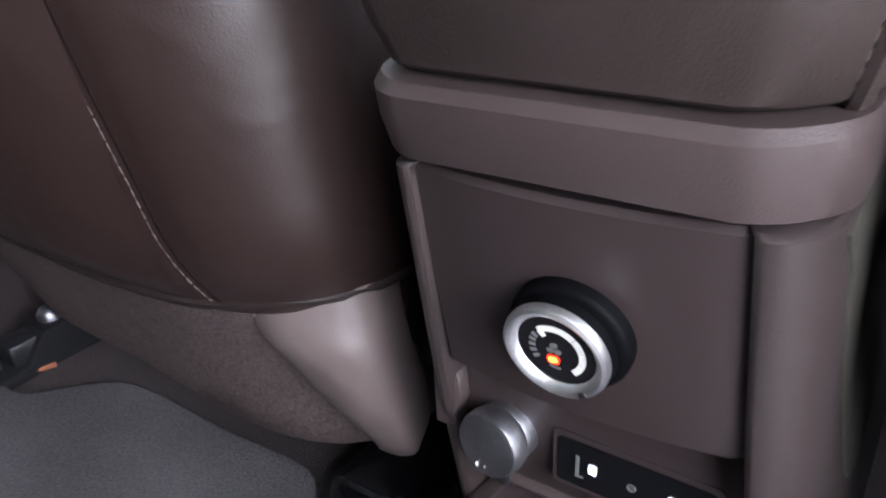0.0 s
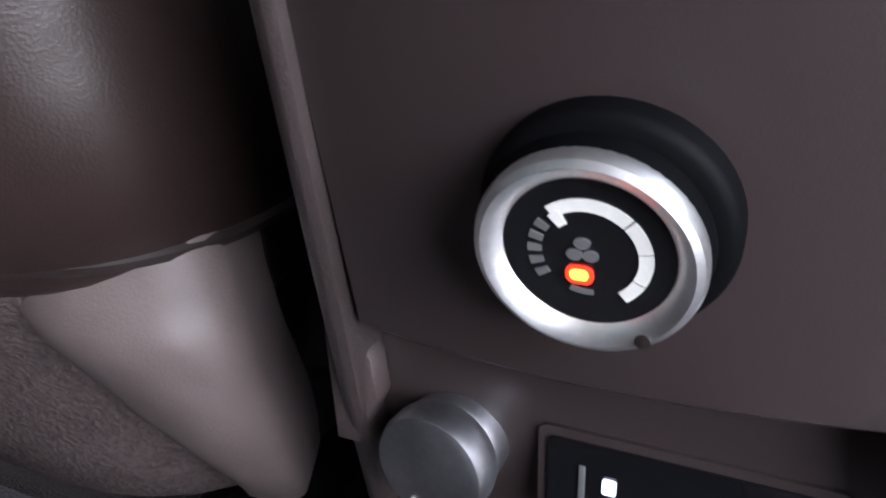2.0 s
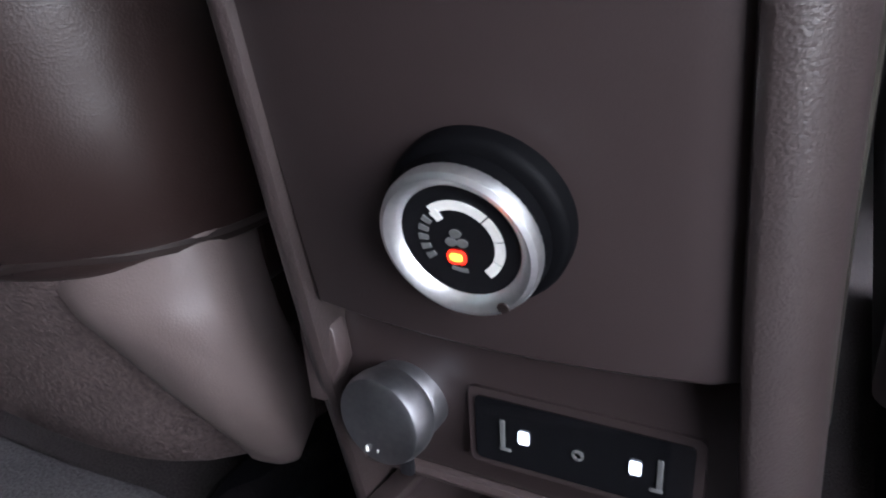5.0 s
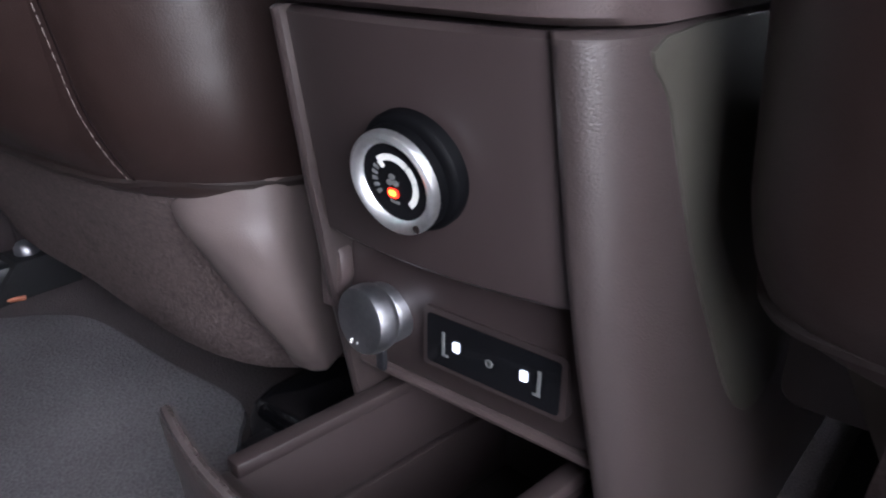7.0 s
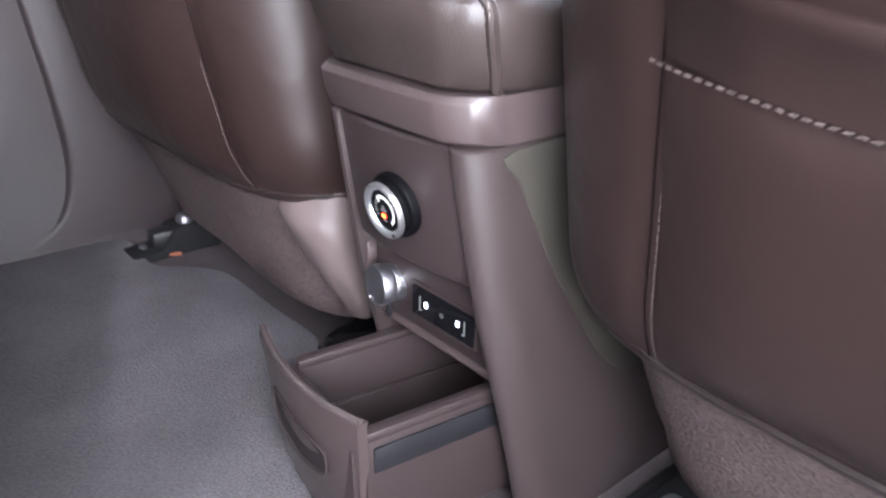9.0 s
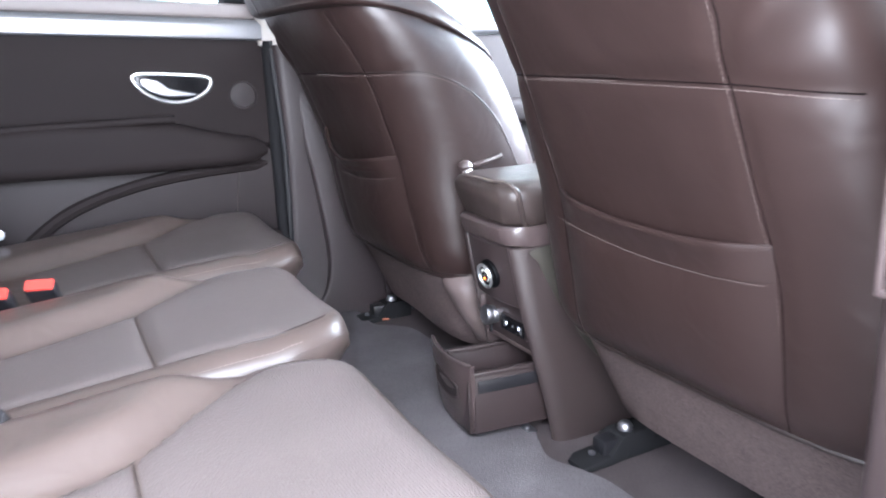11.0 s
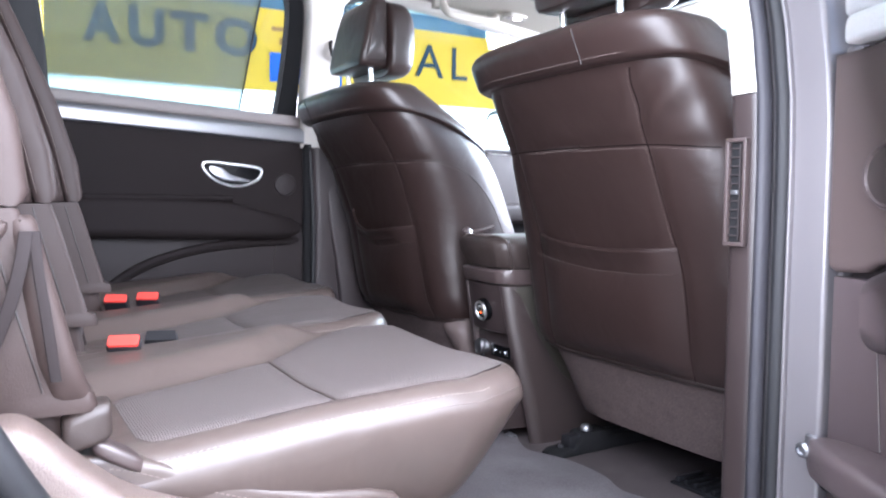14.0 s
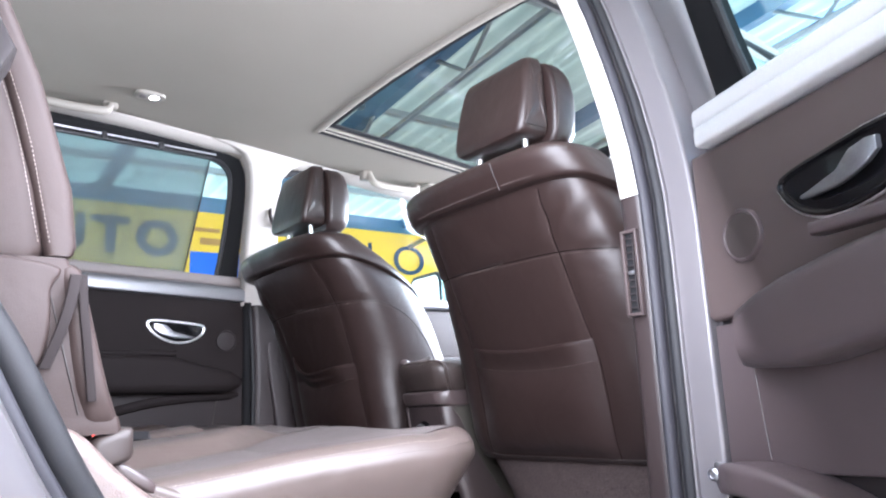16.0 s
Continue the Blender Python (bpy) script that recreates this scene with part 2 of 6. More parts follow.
def part(name, bm, material, parent, label="", smooth=True, angle=38):
    """One mesh under a thing or a part, written in the parent's own axes."""
    ob = new(name, finish(bm, material, smooth, angle))
    ob.parent = parent
    if label:
        ob["label"] = label
    if name.endswith("stitching"):
        ob["kind"] = "stuff"
    return ob


def solo(name, bm, material, label, category="", kind="", at=(0, 0, 0), group="", smooth=True, angle=38):
    ob = new(name, finish(bm, material, smooth, angle))
    ob.location = at
    return tagged(ob, label, category, group, kind)


def loft(rings, bm=None, caps=(True, True), closed=True):
    bm = bm or bmesh.new()
    rows = [[bm.verts.new(p) for p in ring] for ring in rings]
    n = len(rows[0])
    for a, b in zip(rows, rows[1:]):
        for i in range(n if closed else n - 1):
            j = (i + 1) % n
            bm.faces.new((a[i], a[j], b[j], b[i]))
    if closed:
        for k, row in ((0, rows[0]), (1, rows[-1])):
            if caps[k]:
                bm.faces.new(row if k else row[::-1])
    return bm


def rrect(w0, w1, h0, h1, r, n=5):
    """A rounded rectangle from (w0, h0) to (w1, h1); r: one radius or four, from the low corner round."""
    rs = r if isinstance(r, (tuple, list)) else (r,) * 4
    out = []
    for (cx, cy, a0), q in zip(((w0, h0, 180), (w1, h0, 270), (w1, h1, 0), (w0, h1, 90)), rs):
        ox, oy = cx + (q if cx == w0 else -q), cy + (q if cy == h0 else -q)
        for k in range(n + 1):
            a = radians(a0 + 90 * k / n)
            out.append((ox + q * math.cos(a), oy + q * math.sin(a)))
    return out


def box(x0, x1, y0, y1, z0, z1, r=0.004, seg=2, bm=None):
    own = bmesh.new()
    bmesh.ops.create_cube(own, size=1, matrix=Matrix.Translation(((x0 + x1) / 2, (y0 + y1) / 2, (z0 + z1) / 2)) @ Matrix.Diagonal((x1 - x0, y1 - y0, z1 - z0, 1)))
    if r:
        bmesh.ops.bevel(own, geom=own.edges[:], offset=r, segments=seg, affect="EDGES", profile=0.5)
    if bm is None:
        return own
    me = bpy.data.meshes.new("temp")
    own.to_mesh(me)
    own.free()
    bm.from_mesh(me)
    bpy.data.meshes.remove(me)
    return bm


def tube(pts, r, seg=8, bm=None, closed=False):
    """A round rod along points."""
    pts = [Vector(p) for p in pts]
    bm = bm or bmesh.new()
    rings, up = [], None
    for i, p in enumerate(pts):
        d = (pts[min(i + 1, len(pts) - 1)] - pts[max(i - 1, 0)]).normalized()
        if up is None:
            up = d.orthogonal().normalized()
        up = (up - d * up.dot(d)).normalized()
        side = d.cross(up)
        rad = r[i] if isinstance(r, (list, tuple)) else r
        rings.append([p + rad * (math.cos(2 * math.pi * k / seg) * up + math.sin(2 * math.pi * k / seg) * side) for k in range(seg)])
    return loft(rings, bm)


def smooth_line(pts, n=6):
    """Catmull-Rom points through the given ones."""
    p = [Vector(q) for q in pts]
    p = [2 * p[0] - p[1]] + p + [2 * p[-1] - p[-2]]
    out = []
    for a, b, c, d in zip(p, p[1:], p[2:], p[3:]):
        for k in range(n):
            t = k / n
            out.append(0.5 * (2 * b + (c - a) * t + (2 * a - 5 * b + 4 * c - d) * t * t + (3 * b - a - 3 * c + d) * t ** 3))
    return out + [p[-2]]


def lathe(profile, seg=32, m=None, bm=None):
    """Rings of (radius, height) turned round z, then moved by m."""
    m = m or Matrix()
    rings = [[m @ Vector((r * math.cos(2 * math.pi * k / seg), r * math.sin(2 * math.pi * k / seg), h)) for k in range(seg)] for r, h in profile]
    return loft(rings, bm)


def prism(poly, x0, x1, r=0.0, axis="x", seg=2):
    """A flat shape with thickness: poly in the two other axes, from x0 to x1."""
    put = {"x": lambda u, v, w: (w, u, v), "y": lambda u, v, w: (u, w, v), "z": lambda u, v, w: (u, v, w)}[axis]
    bm = loft([[put(u, v, x0) for u, v in poly], [put(u, v, x1) for u, v in poly]])
    if r:
        bmesh.ops.recalc_face_normals(bm, faces=bm.faces)
        sharp = [e for e in bm.edges if len(e.link_faces) == 2 and any(len(f.verts) > 4 for f in e.link_faces)]
        bmesh.ops.bevel(bm, geom=sharp, offset=r, segments=seg, affect="EDGES", profile=0.5)
    return bm


def smooth_poly(pts, n=5):
    p = [Vector((*q, 0)) for q in pts]
    out, k = [], len(p)
    for i in range(k):
        a, b, c, d = (p[(i + j - 1) % k] for j in range(4))
        for s in range(n):
            t = s / n
            v = 0.5 * (2 * b + (c - a) * t + (2 * a - 5 * b + 4 * c - d) * t * t + (3 * b - a - 3 * c + d) * t ** 3)
            out.append((v.x, v.y))
    return out


def stitches(pts, length, gap, r, bm=None):
    """A row of short threads along a line."""
    bm = bm or bmesh.new()
    pts = [Vector(p) for p in pts]
    runs = [0.0]
    for a, b in zip(pts, pts[1:]):
        runs.append(runs[-1] + (b - a).length)

    def at(s):
        k = max(i for i in range(len(pts) - 1) if runs[i] <= s)
        return pts[k].lerp(pts[k + 1], (s - runs[k]) / max(1e-9, runs[k + 1] - runs[k]))

    s = 0.0
    while s + length < runs[-1]:
        tube([at(s), at(s + length)], r, 4, bm)
        s += length + gap
    return bm


def slab(rows, dy):
    """A sheet given by its rear-facing rows, with its thickness behind it."""
    return loft([list(r) + [(x, y + dy, z) for x, y, z in r[::-1]] for r in rows])


def lerp(x, *knots):
    for (a, u), (b, v) in zip(knots, knots[1:]):
        if x <= b:
            t = min(1, max(0, (x - a) / (b - a)))
            return u + (v - u) * t
    return knots[-1][1]


def ease(x, *knots):
    """As lerp, with soft knees (monotone cubic by averaged slopes)."""
    h = 0.02 * (knots[-1][0] - knots[0][0])
    return sum(lerp(x + k * h, *knots) for k in (-2, -1, 0, 1, 2)) / 5


# ---- the ground and the yard ----
ground = bmesh.new()
bmesh.ops.create_grid(ground, x_segments=2, y_segments=2, size=150, matrix=Matrix.Translation((0, 0, -0.42)))
solo("ground", ground, CONCRETE, "pale grey concrete paving of the sales yard", "ground", "structure")


def soft_step(x):
    x = min(1.0, max(0.0, x))
    return x * x * (3 - 2 * x)


def corrugated(x0, x1, y0, y1, z0, z1, pitch, deep):
    """A wavy sheet: ribs run along x, it rises from z0 to z1."""
    n = int((y1 - y0) / pitch * 6)
    rows = []
    for x, z in ((x0, z0), (x1, z1), (x1, z1 + 0.004), (x0, z0 + 0.004)):
        rows.append([(x, y0 + (y1 - y0) * k / n, z + deep * math.sin(2 * math.pi * k / 6)) for k in range(n + 1)])
    bm = bmesh.new()
    vs = [[bm.verts.new(p) for p in row] for row in rows]
    for a, b in ((0, 1), (2, 3), (3, 0), (1, 2)):
        for k in range(n):
            bm.faces.new((vs[a][k], vs[a][k + 1], vs[b][k + 1], vs[b][k]))
    return bm


canopy = thing("canopy", (-2.5, 0, 2.6), "open steel canopy with corrugated roof sheets over the parked car", "canopy")
# roof runs on unseen past x 4, added to keep sun off the open door
part("roof_sheet", corrugated(-4.2, 9.0, -9, 5.0, 0.14, 1.685, 0.2, 0.022), SHEET, canopy, "translucent grey corrugated roof sheets")
part("roof_sheet", corrugated(-4.2, -0.4, 5.0, 12, 0.14, 0.585, 0.2, 0.022), SHEET, canopy, "translucent grey corrugated roof sheets")
for y in (-8.5, -5.5, -2.5, 0.6, 2.3, 4.3):
    part("rafter", loft([[(-4.1, y - 0.05, -0.04), (-4.1, y + 0.05, -0.04), (-4.1, y + 0.05, 0.10), (-4.1, y - 0.05, 0.10)],
                         [(8.9, y - 0.05, 1.49), (8.9, y + 0.05, 1.49), (8.9, y + 0.05, 1.64), (8.9, y - 0.05, 1.64)]]), BLUE_STEEL, canopy, smooth=False)
for x, z in ((-3.3, 0.15), (-1.5, 0.36), (0.4, 0.58), (2.2, 0.78), (4.4, 1.05), (6.6, 1.3), (8.7, 1.55)):
    part("purlin", box(x - 0.03, x + 0.03, -9, 12 if x < -1 else 4.95, z, z + 0.06, 0.005), STEEL, canopy, smooth=False)
for y in (2.3, 4.3):
    part("bottom_chord", tube([(-4.0, y, -0.28), (3.8, y, 0.6)], 0.03, 6), STEEL, canopy)
    for k in range(5):
        x = -3.9 + 1.7 * k
        part("brace", tube([(x, y, 0.02 + 0.118 * (x + 4.1)), (x + 0.42, y, -0.27 + 0.113 * (x + 4.42)), (x + 0.85, y, 0.02 + 0.118 * (x + 4.95))], 0.02, 6), STEEL, canopy)
part("fascia", box(-4.05, -3.95, -9, 12, -0.1, 0.09, 0.01), BLUE_STEEL, canopy, "blue painted steel fascia", smooth=False)
# unseen posts added under the far edge of that extra roof
for y in (-6.5, 3.5):
    part("post", box(8.75, 8.88, y, y + 0.13, -3.02, 1.5, 0.01), BLUE_STEEL, canopy, "blue painted steel post", smooth=False)
for y in (-7.0, -3.9, -1.75, 5.0, 8.2):
    part("post", box(-4.05, -3.92, y, y + 0.13, -3.02, 0.1, 0.01), BLUE_STEEL, canopy, "blue painted steel post", smooth=False)

banner = thing("banner", (-6.42, 0.0, 1.66), "yellow advertising banner with navy lettering hung below the canopy", "banner")
part("sheet", box(0, 0.02, -3.2, 7.5, 0, 0.84, 0.004), YELLOW, banner, smooth=False)
part("blue_field", box(0.021, 0.026, 1.5, 2.3, 0.1, 0.4, 0.001), BLUE, banner, "blue lower corner of the banner", smooth=False)


def lettering(ch, y0, y1, z0, z1, material, parent, bold=0.0):
    """One letter, fitted between y0, y1 and z0, z1 on the banner's face."""
    cu = bpy.data.curves.new("letters", "FONT")
    cu.body, cu.size, cu.extrude, cu.offset = ch, 1.0, 0.006, bold
    ob = bpy.data.objects.new("letters", cu)
    scene.collection.objects.link(ob)
    me = bpy.data.meshes.new_from_object(ob.evaluated_get(bpy.context.evaluated_depsgraph_get()))
    bpy.data.objects.remove(ob)
    us, vs = [v.co.x for v in me.vertices], [v.co.y for v in me.vertices]
    for v in me.vertices:
        u, w, h = v.co
        v.co = (0.0265 + h, y0 + (y1 - y0) * (u - min(us)) / (max(us) - min(us)), z0 + (z1 - z0) * (w - min(vs)) / (max(vs) - min(vs)))
    me.materials.clear()
    me.materials.append(material)
    o = new("letter", me)
    o.parent = parent
    return o


for ch, y0, y1 in (("A", -0.26, 0.07), ("U", 0.14, 0.46), ("T", 0.52, 0.88), ("O", 0.945, 1.365)):
    lettering(ch, y0, y1, 0.32, 0.70, NAVY, banner, 0.035)
for ch, y0, y1 in (("A", 3.2, 3.57), ("L", 3.69, 3.9), ("O", 4.06, 4.52)):
    lettering(ch, y0, y1, 0.31, 0.68, NAVY, banner, 0.0)
for y, z, w, h in ((1.52, 0.62, 0.3, 0.045), (1.6, 0.48, 0.26, 0.075)):
    part("name_bar", box(0.026, 0.03, y, y + w, z, z + h, 0.001), BAR_INK, banner, smooth=False)

HALL_GLASS = mat("pale_blue_glazing", (0.35, 0.5, 0.55), 0.15, var=0.2, scale=0.6)
hall = thing("sales_hall", (-15.0, 0.0, -0.42), "long low white rendered building across the yard", "building")
part("wall", box(-4, 0, -25, 30, 0, 3.6, 0.02), WALL_WHITE, hall, smooth=False)
part("roof", box(-4.3, 0.3, -25.3, 30.3, 3.6, 3.8, 0.02), SHEET, hall, smooth=False)
for k in range(12):
    y = -22 + k * 4.2
    w = part("window", box(0.005, 0.03, y, y + 2.4, 0.9, 2.3, 0.005), HALL_GLASS, hall, smooth=False)
    part("window_frame", box(0.004, 0.06, y - 0.08, y, 0.85, 2.35, 0.005), BLUE_STEEL, w, smooth=False)

# ---- the car's shell ----
solo("floor", box(-0.80, 0.80, -1.75, 1.45, -0.03, 0.0, 0.0), CARPET, "dark brown needle-felt carpet of the car floor", "floor", "structure", smooth=False)


def side_x(z):
    """How far the cabin's side stands from the middle at a height: it leans in above the belt line."""
    return ease(z, (0.0, 0.77), (0.70, 0.765), (0.78, 0.75), (1.12, 0.675), (1.2, 0.64))


def roof_z(x, y):
    return 1.20 - 0.085 * x * x - 0.10 * y - 0.06 * max(0.0, y - 0.4) ** 2 - 0.16 * max(0.0, -0.5 - y) ** 2


xs = [-0.66 + 1.32 * k / 44 for k in range(45)]
ys = [-1.75 + 2.75 * k / 88 for k in range(89)]


def in_sunroof(x, y):
    return -0.43 < x < 0.51 and -0.04 < y < 0.78


def roof_sheet(dz):
    bm = bmesh.new()
    v = [[bm.verts.new((x, y, roof_z(x, y) + dz)) for y in ys] for x in xs]
    for i in range(44):
        for j in range(88):
            if not in_sunroof((xs[i] + xs[i + 1]) / 2, (ys[j] + ys[j + 1]) / 2):
                bm.faces.new((v[i][j], v[i + 1][j], v[i + 1][j + 1], v[i][j + 1]))
    return bm


ceiling = solo("ceiling", roof_sheet(0.0), HEADLINER, "pale beige fabric headliner with a panoramic sunroof opening", "ceiling", "structure")
ceiling.modifiers.new("thick", "SOLIDIFY").thickness = -0.02
roof = solo("roof_skin", roof_sheet(0.035), PAINT, "grey-beige metallic roof skin of the car", "roof", "structure")
sunroof = tagged(new("window_sunroof"), "dark-tinted panoramic glass sunroof in a black frame", "sunroof", "", "structure")
sunroof.location = (0, 0.37, 1.2)
pane = part("pane", loft([[(x, y, roof_z(x, y + 0.37) - 1.2 + 0.045) for x in (-0.47, -0.3, -0.1, 0.1, 0.3, 0.55)] for y in (-0.45, -0.2, 0.1, 0.45)], closed=False), ROOF_GLASS, sunroof)
pane.visible_shadow = False
for x, sx in ((-0.43, -1), (0.51, 1)):
    rail = [[(x + sx * u, y, roof_z(x, y + 0.37) - 1.2 + v) for u, v in ((-0.012, 0.004), (0.004, -0.004), (0.02, 0.0), (0.02, 0.04), (-0.002, 0.04), (-0.004, 0.018))] for y in [-0.41 + 0.83 * k / 12 for k in range(13)]]
    part("frame_side", loft(rail), RUBBER, sunroof, "black rubber side rail")
    part("guide_rail", tube([(x - sx * 0.018, y, roof_z(x, y + 0.37) - 1.2 + 0.022) for y in [-0.40 + 0.8 * k / 8 for k in range(9)]], 0.006, 6), BLACK, sunroof)
for y, q in ((-0.41, -1), (0.416, 1)):
    lip = [[(x, y + q * u, roof_z(x, y + 0.37) - 1.2 + v) for u, v in ((-0.02, 0.032), (-0.018, 0.01), (-0.01, -0.001), (0.004, -0.004), (0.016, 0.0), (0.016, 0.036))] for x in [-0.44 + 0.96 * k / 16 for k in range(17)]]
    part("blind_cassette" if q < 0 else "frame_end", loft(lip), HEADLINER if q < 0 else RUBBER, sunroof, "pale grey roller-blind cassette" if q < 0 else "")
part("blind_slot", tube([(x, -0.372, roof_z(x, -0.002) - 1.2 + 0.026) for x in [-0.42 + 0.92 * k / 12 for k in range(13)]], 0.008, 6), RUBBER, sunroof, "dark slot of the roller blind")

for side, sx in (("left", -1), ("right", 1)):
    y0, y1 = (-1.75, 1.0)
    rail = [[(sx * (0.645 + u), y, roof_z(0.65, y) + v) for u, v in ((0.0, 0.012), (0.0, -0.006), (0.008, -0.016), (0.022, -0.024), (0.05, -0.024), (0.05, 0.03), (0.03, 0.035))] for y in [y0 + (y1 - y0) * k / 16 for k in range(17)]]
    solo("roof_rail_" + side, loft(rail), PILLAR_BEIGE, "pale beige padded roof side trim", "trim", "structure")
    if sx < 0:
        rows = []
        for k in range(34):
            y = y0 + (y1 - y0) * k / 33
            zb = lerp(y, (-1.75, 1.12), (-1.0, 1.2), (-0.84, 1.21), (-0.63, 1.203), (-0.38, 1.186), (-0.28, 1.172), (-0.1, 1.135), (0.2, 1.14), (0.5, 1.118), (0.8, 1.062), (1.0, 0.98))
            zt = max(roof_z(0.66, y) - 0.012, zb + 0.006)
            rows.append([(-0.668 - u, y, zb + (zt - zb) * f) for u, f in ((0.012, 0.0), (0.004, 0.1), (0.0, 0.4), (-0.008, 1.0), (0.04, 1.0), (0.04, 0.0))])
        solo("side_header_left", loft(rows), HEADLINER, "pale beige headliner edge above the side windows", "trim", "structure")
    # lower skirt of the body side
    solo("sill_trim_" + side, box(*(sorted((sx * (0.70 if sx > 0 else 0.742), sx * 0.79))), -0.62 if sx > 0 else -1.7, 1.4, -0.02, 0.07 if sx > 0 else 0.03, 0.012, 3), TRIM_DARK, "dark brown plastic sill trim", "trim", "structure")
    solo("rear_quarter_" + side, prism(smooth_poly([(-1.75, 0.0), (-1.25, 0.0), (-1.02, 0.25), (-1.02, 0.6), (-1.0, 0.74), (-1.3, 0.78), (-1.75, 0.78)], 3), *(sorted((sx * 0.72, sx * 0.79))), 0.01), TRIM_DARK, "dark brown load-bay side trim", "trim", "structure")
    if sx < 0:
        solo("rear_pillar_left", loft([[(-side_x(z) - u, yc + v, z) for u, v in rrect(0.0, 0.04, -0.045, 0.045, 0.012, 3)] for z, yc in ((0.74, -0.86), (0.9, -0.87), (1.05, -0.89), (1.2, -0.91))]), RUBBER, "narrow dark post between door glass and quarter glass", "pillar", "structure")
    solo("pillar_a_" + side, tube(smooth_line([(sx * 0.74, 1.42, 0.70), (sx * 0.72, 1.15, 0.93), (sx * 0.665, 0.85, 1.11), (sx * 0.64, 0.7, 1.14)]), 0.03, 10), PILLAR_BEIGE, "pale beige windscreen pillar trim", "pillar", "structure")

solo("wall_rear", box(-0.76, 0.76, -1.80, -1.75, -0.02, 0.72, 0.008), TRIM_DARK, "dark plastic lining of the closed tailgate", "wall", "structure")
back_glass = solo("window_rear", box(-0.62, 0.62, -1.79, -1.785, 0.73, 1.16, 0.0), WINDOW, "rear window glass of the tailgate", "window", "structure", smooth=False)
back_glass.visible_shadow = False
for sx in (-1, 1):
    solo("tailgate_frame", box(*(sorted((sx * 0.62, sx * 0.74))), -1.80, -1.74, 0.72, 1.14, 0.01), PILLAR_BEIGE, "pale beige tailgate frame trim", "trim", "structure")
screen = solo("windscreen", loft([[(x, y, z) for x in (-0.68, -0.3, 0.3, 0.68)] for y, z in ((1.50, 0.70), (1.2, 0.95), (0.98, 1.14))], closed=False), WINDOW, "laminated windscreen glass", "window", "structure")
screen.visible_shadow = False

# left centre pillar: dark lower part, pale upper part
low = [(-0.02, -0.27, 0.09, 0.02), (0.03, -0.23, 0.09, 0.012), (0.079, -0.18, 0.085, 0.004), (0.12, -0.142, 0.06, -0.004), (0.2, -0.12, 0.03, -0.008), (0.3, -0.116, -0.01, -0.006), (0.386, -0.115, -0.02, 0.0), (0.5, -0.118, -0.035, 0.01), (0.69, -0.13, -0.04, 0.02)]
solo("pillar_b_left_lower", loft([[(-0.775 + u, v, z) for u, v in rrect(-0.03, 0.03 + d, a, b, 0.022, 4)] for z, a, b, d in low]), SILL_BROWN, "dark brown plastic lower centre pillar trim", "pillar", "structure")
sill = smooth_poly([(-0.26, 0.004), (-0.16, 0.018), (-0.1, 0.03), (-0.062, 0.052), (-0.04, 0.09), (-0.03, 0.15), (-0.035, 0.235), (-0.053, 0.366), (-0.07, 0.46), (-0.082, 0.6), (-0.075, 0.66), (0.0, 0.66), (0.03, 0.4), (0.115, 0.3), (0.118, 0.1), (0.118, -0.02), (0.0, -0.03), (-0.15, -0.03), (-0.26, -0.03)], 4)
solo("pillar_foot_trim_left", prism(sill, -0.79, -0.731, 0.009, seg=3), SILL_BROWN, "brown plastic sill trim sweeping up the centre pillar", "trim", "structure")
solo("sill_trim_left_front", prism([(0.121, -0.02), (0.121, 0.3), (0.3, 0.2), (0.5, 0.12), (0.5, -0.02)], -0.79, -0.733, 0.004), SILL_BROWN, "brown plastic front sill trim beside the driver's seat", "trim", "structure")
solo("door_seal_left", tube(smooth_line([(-0.752, -0.27, 0.03), (-0.752, -0.222, 0.045), (-0.754, -0.176, 0.09), (-0.756, -0.14, 0.13), (-0.756, -0.12, 0.204), (-0.755, -0.115, 0.386), (-0.75, -0.118, 0.5), (-0.745, -0.13, 0.68)]), 0.007, 8), RUBBER, "black rubber door seal round the left rear doorway", "seal", "structure")
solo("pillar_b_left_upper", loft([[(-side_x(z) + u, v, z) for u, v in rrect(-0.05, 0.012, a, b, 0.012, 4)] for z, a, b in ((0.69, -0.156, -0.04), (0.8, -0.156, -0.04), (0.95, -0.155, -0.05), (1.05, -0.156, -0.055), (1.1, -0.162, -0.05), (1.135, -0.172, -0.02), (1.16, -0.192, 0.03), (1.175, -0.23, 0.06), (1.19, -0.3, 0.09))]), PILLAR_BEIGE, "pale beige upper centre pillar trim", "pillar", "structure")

solo("door_seal_left", tube([(-0.757, -0.135, z) for z in (0.0, 0.2, 0.45, 0.7)], 0.014, 10), RAIL_BLACK, "black rubber door seal on the closed side", "seal", "structure")
# right centre pillar, seen from the open doorway
def lean(z):
    return ease(z, (0.0, 0.0), (0.66, 0.0), (0.8, -0.02), (1.0, -0.075), (1.2, -0.15))


def pillar_strip(x0, x1, y0, y1, z0, z1, r, n=14):
    return loft([[(u + lean(z), v, z) for u, v in rrect(x0, x1, y0, y1, r, 3)] for z in [z0 + (z1 - z0) * k / n for k in range(n + 1)]])


solo("pillar_b_right_lower", pillar_strip(0.748, 0.797, -0.10, 0.12, -0.02, 0.675, 0.014), PLASTIC_SMOOTH, "brown plastic lower centre pillar trim with an air vent", "pillar", "structure")
# same trim as on the left; the outside light is in its paler colour
solo("pillar_b_right_upper", pillar_strip(0.746, 0.797, -0.098, 0.10, 0.677, 1.2, 0.014), PILLAR_LIT, "pale beige upper centre pillar trim", "pillar", "structure")
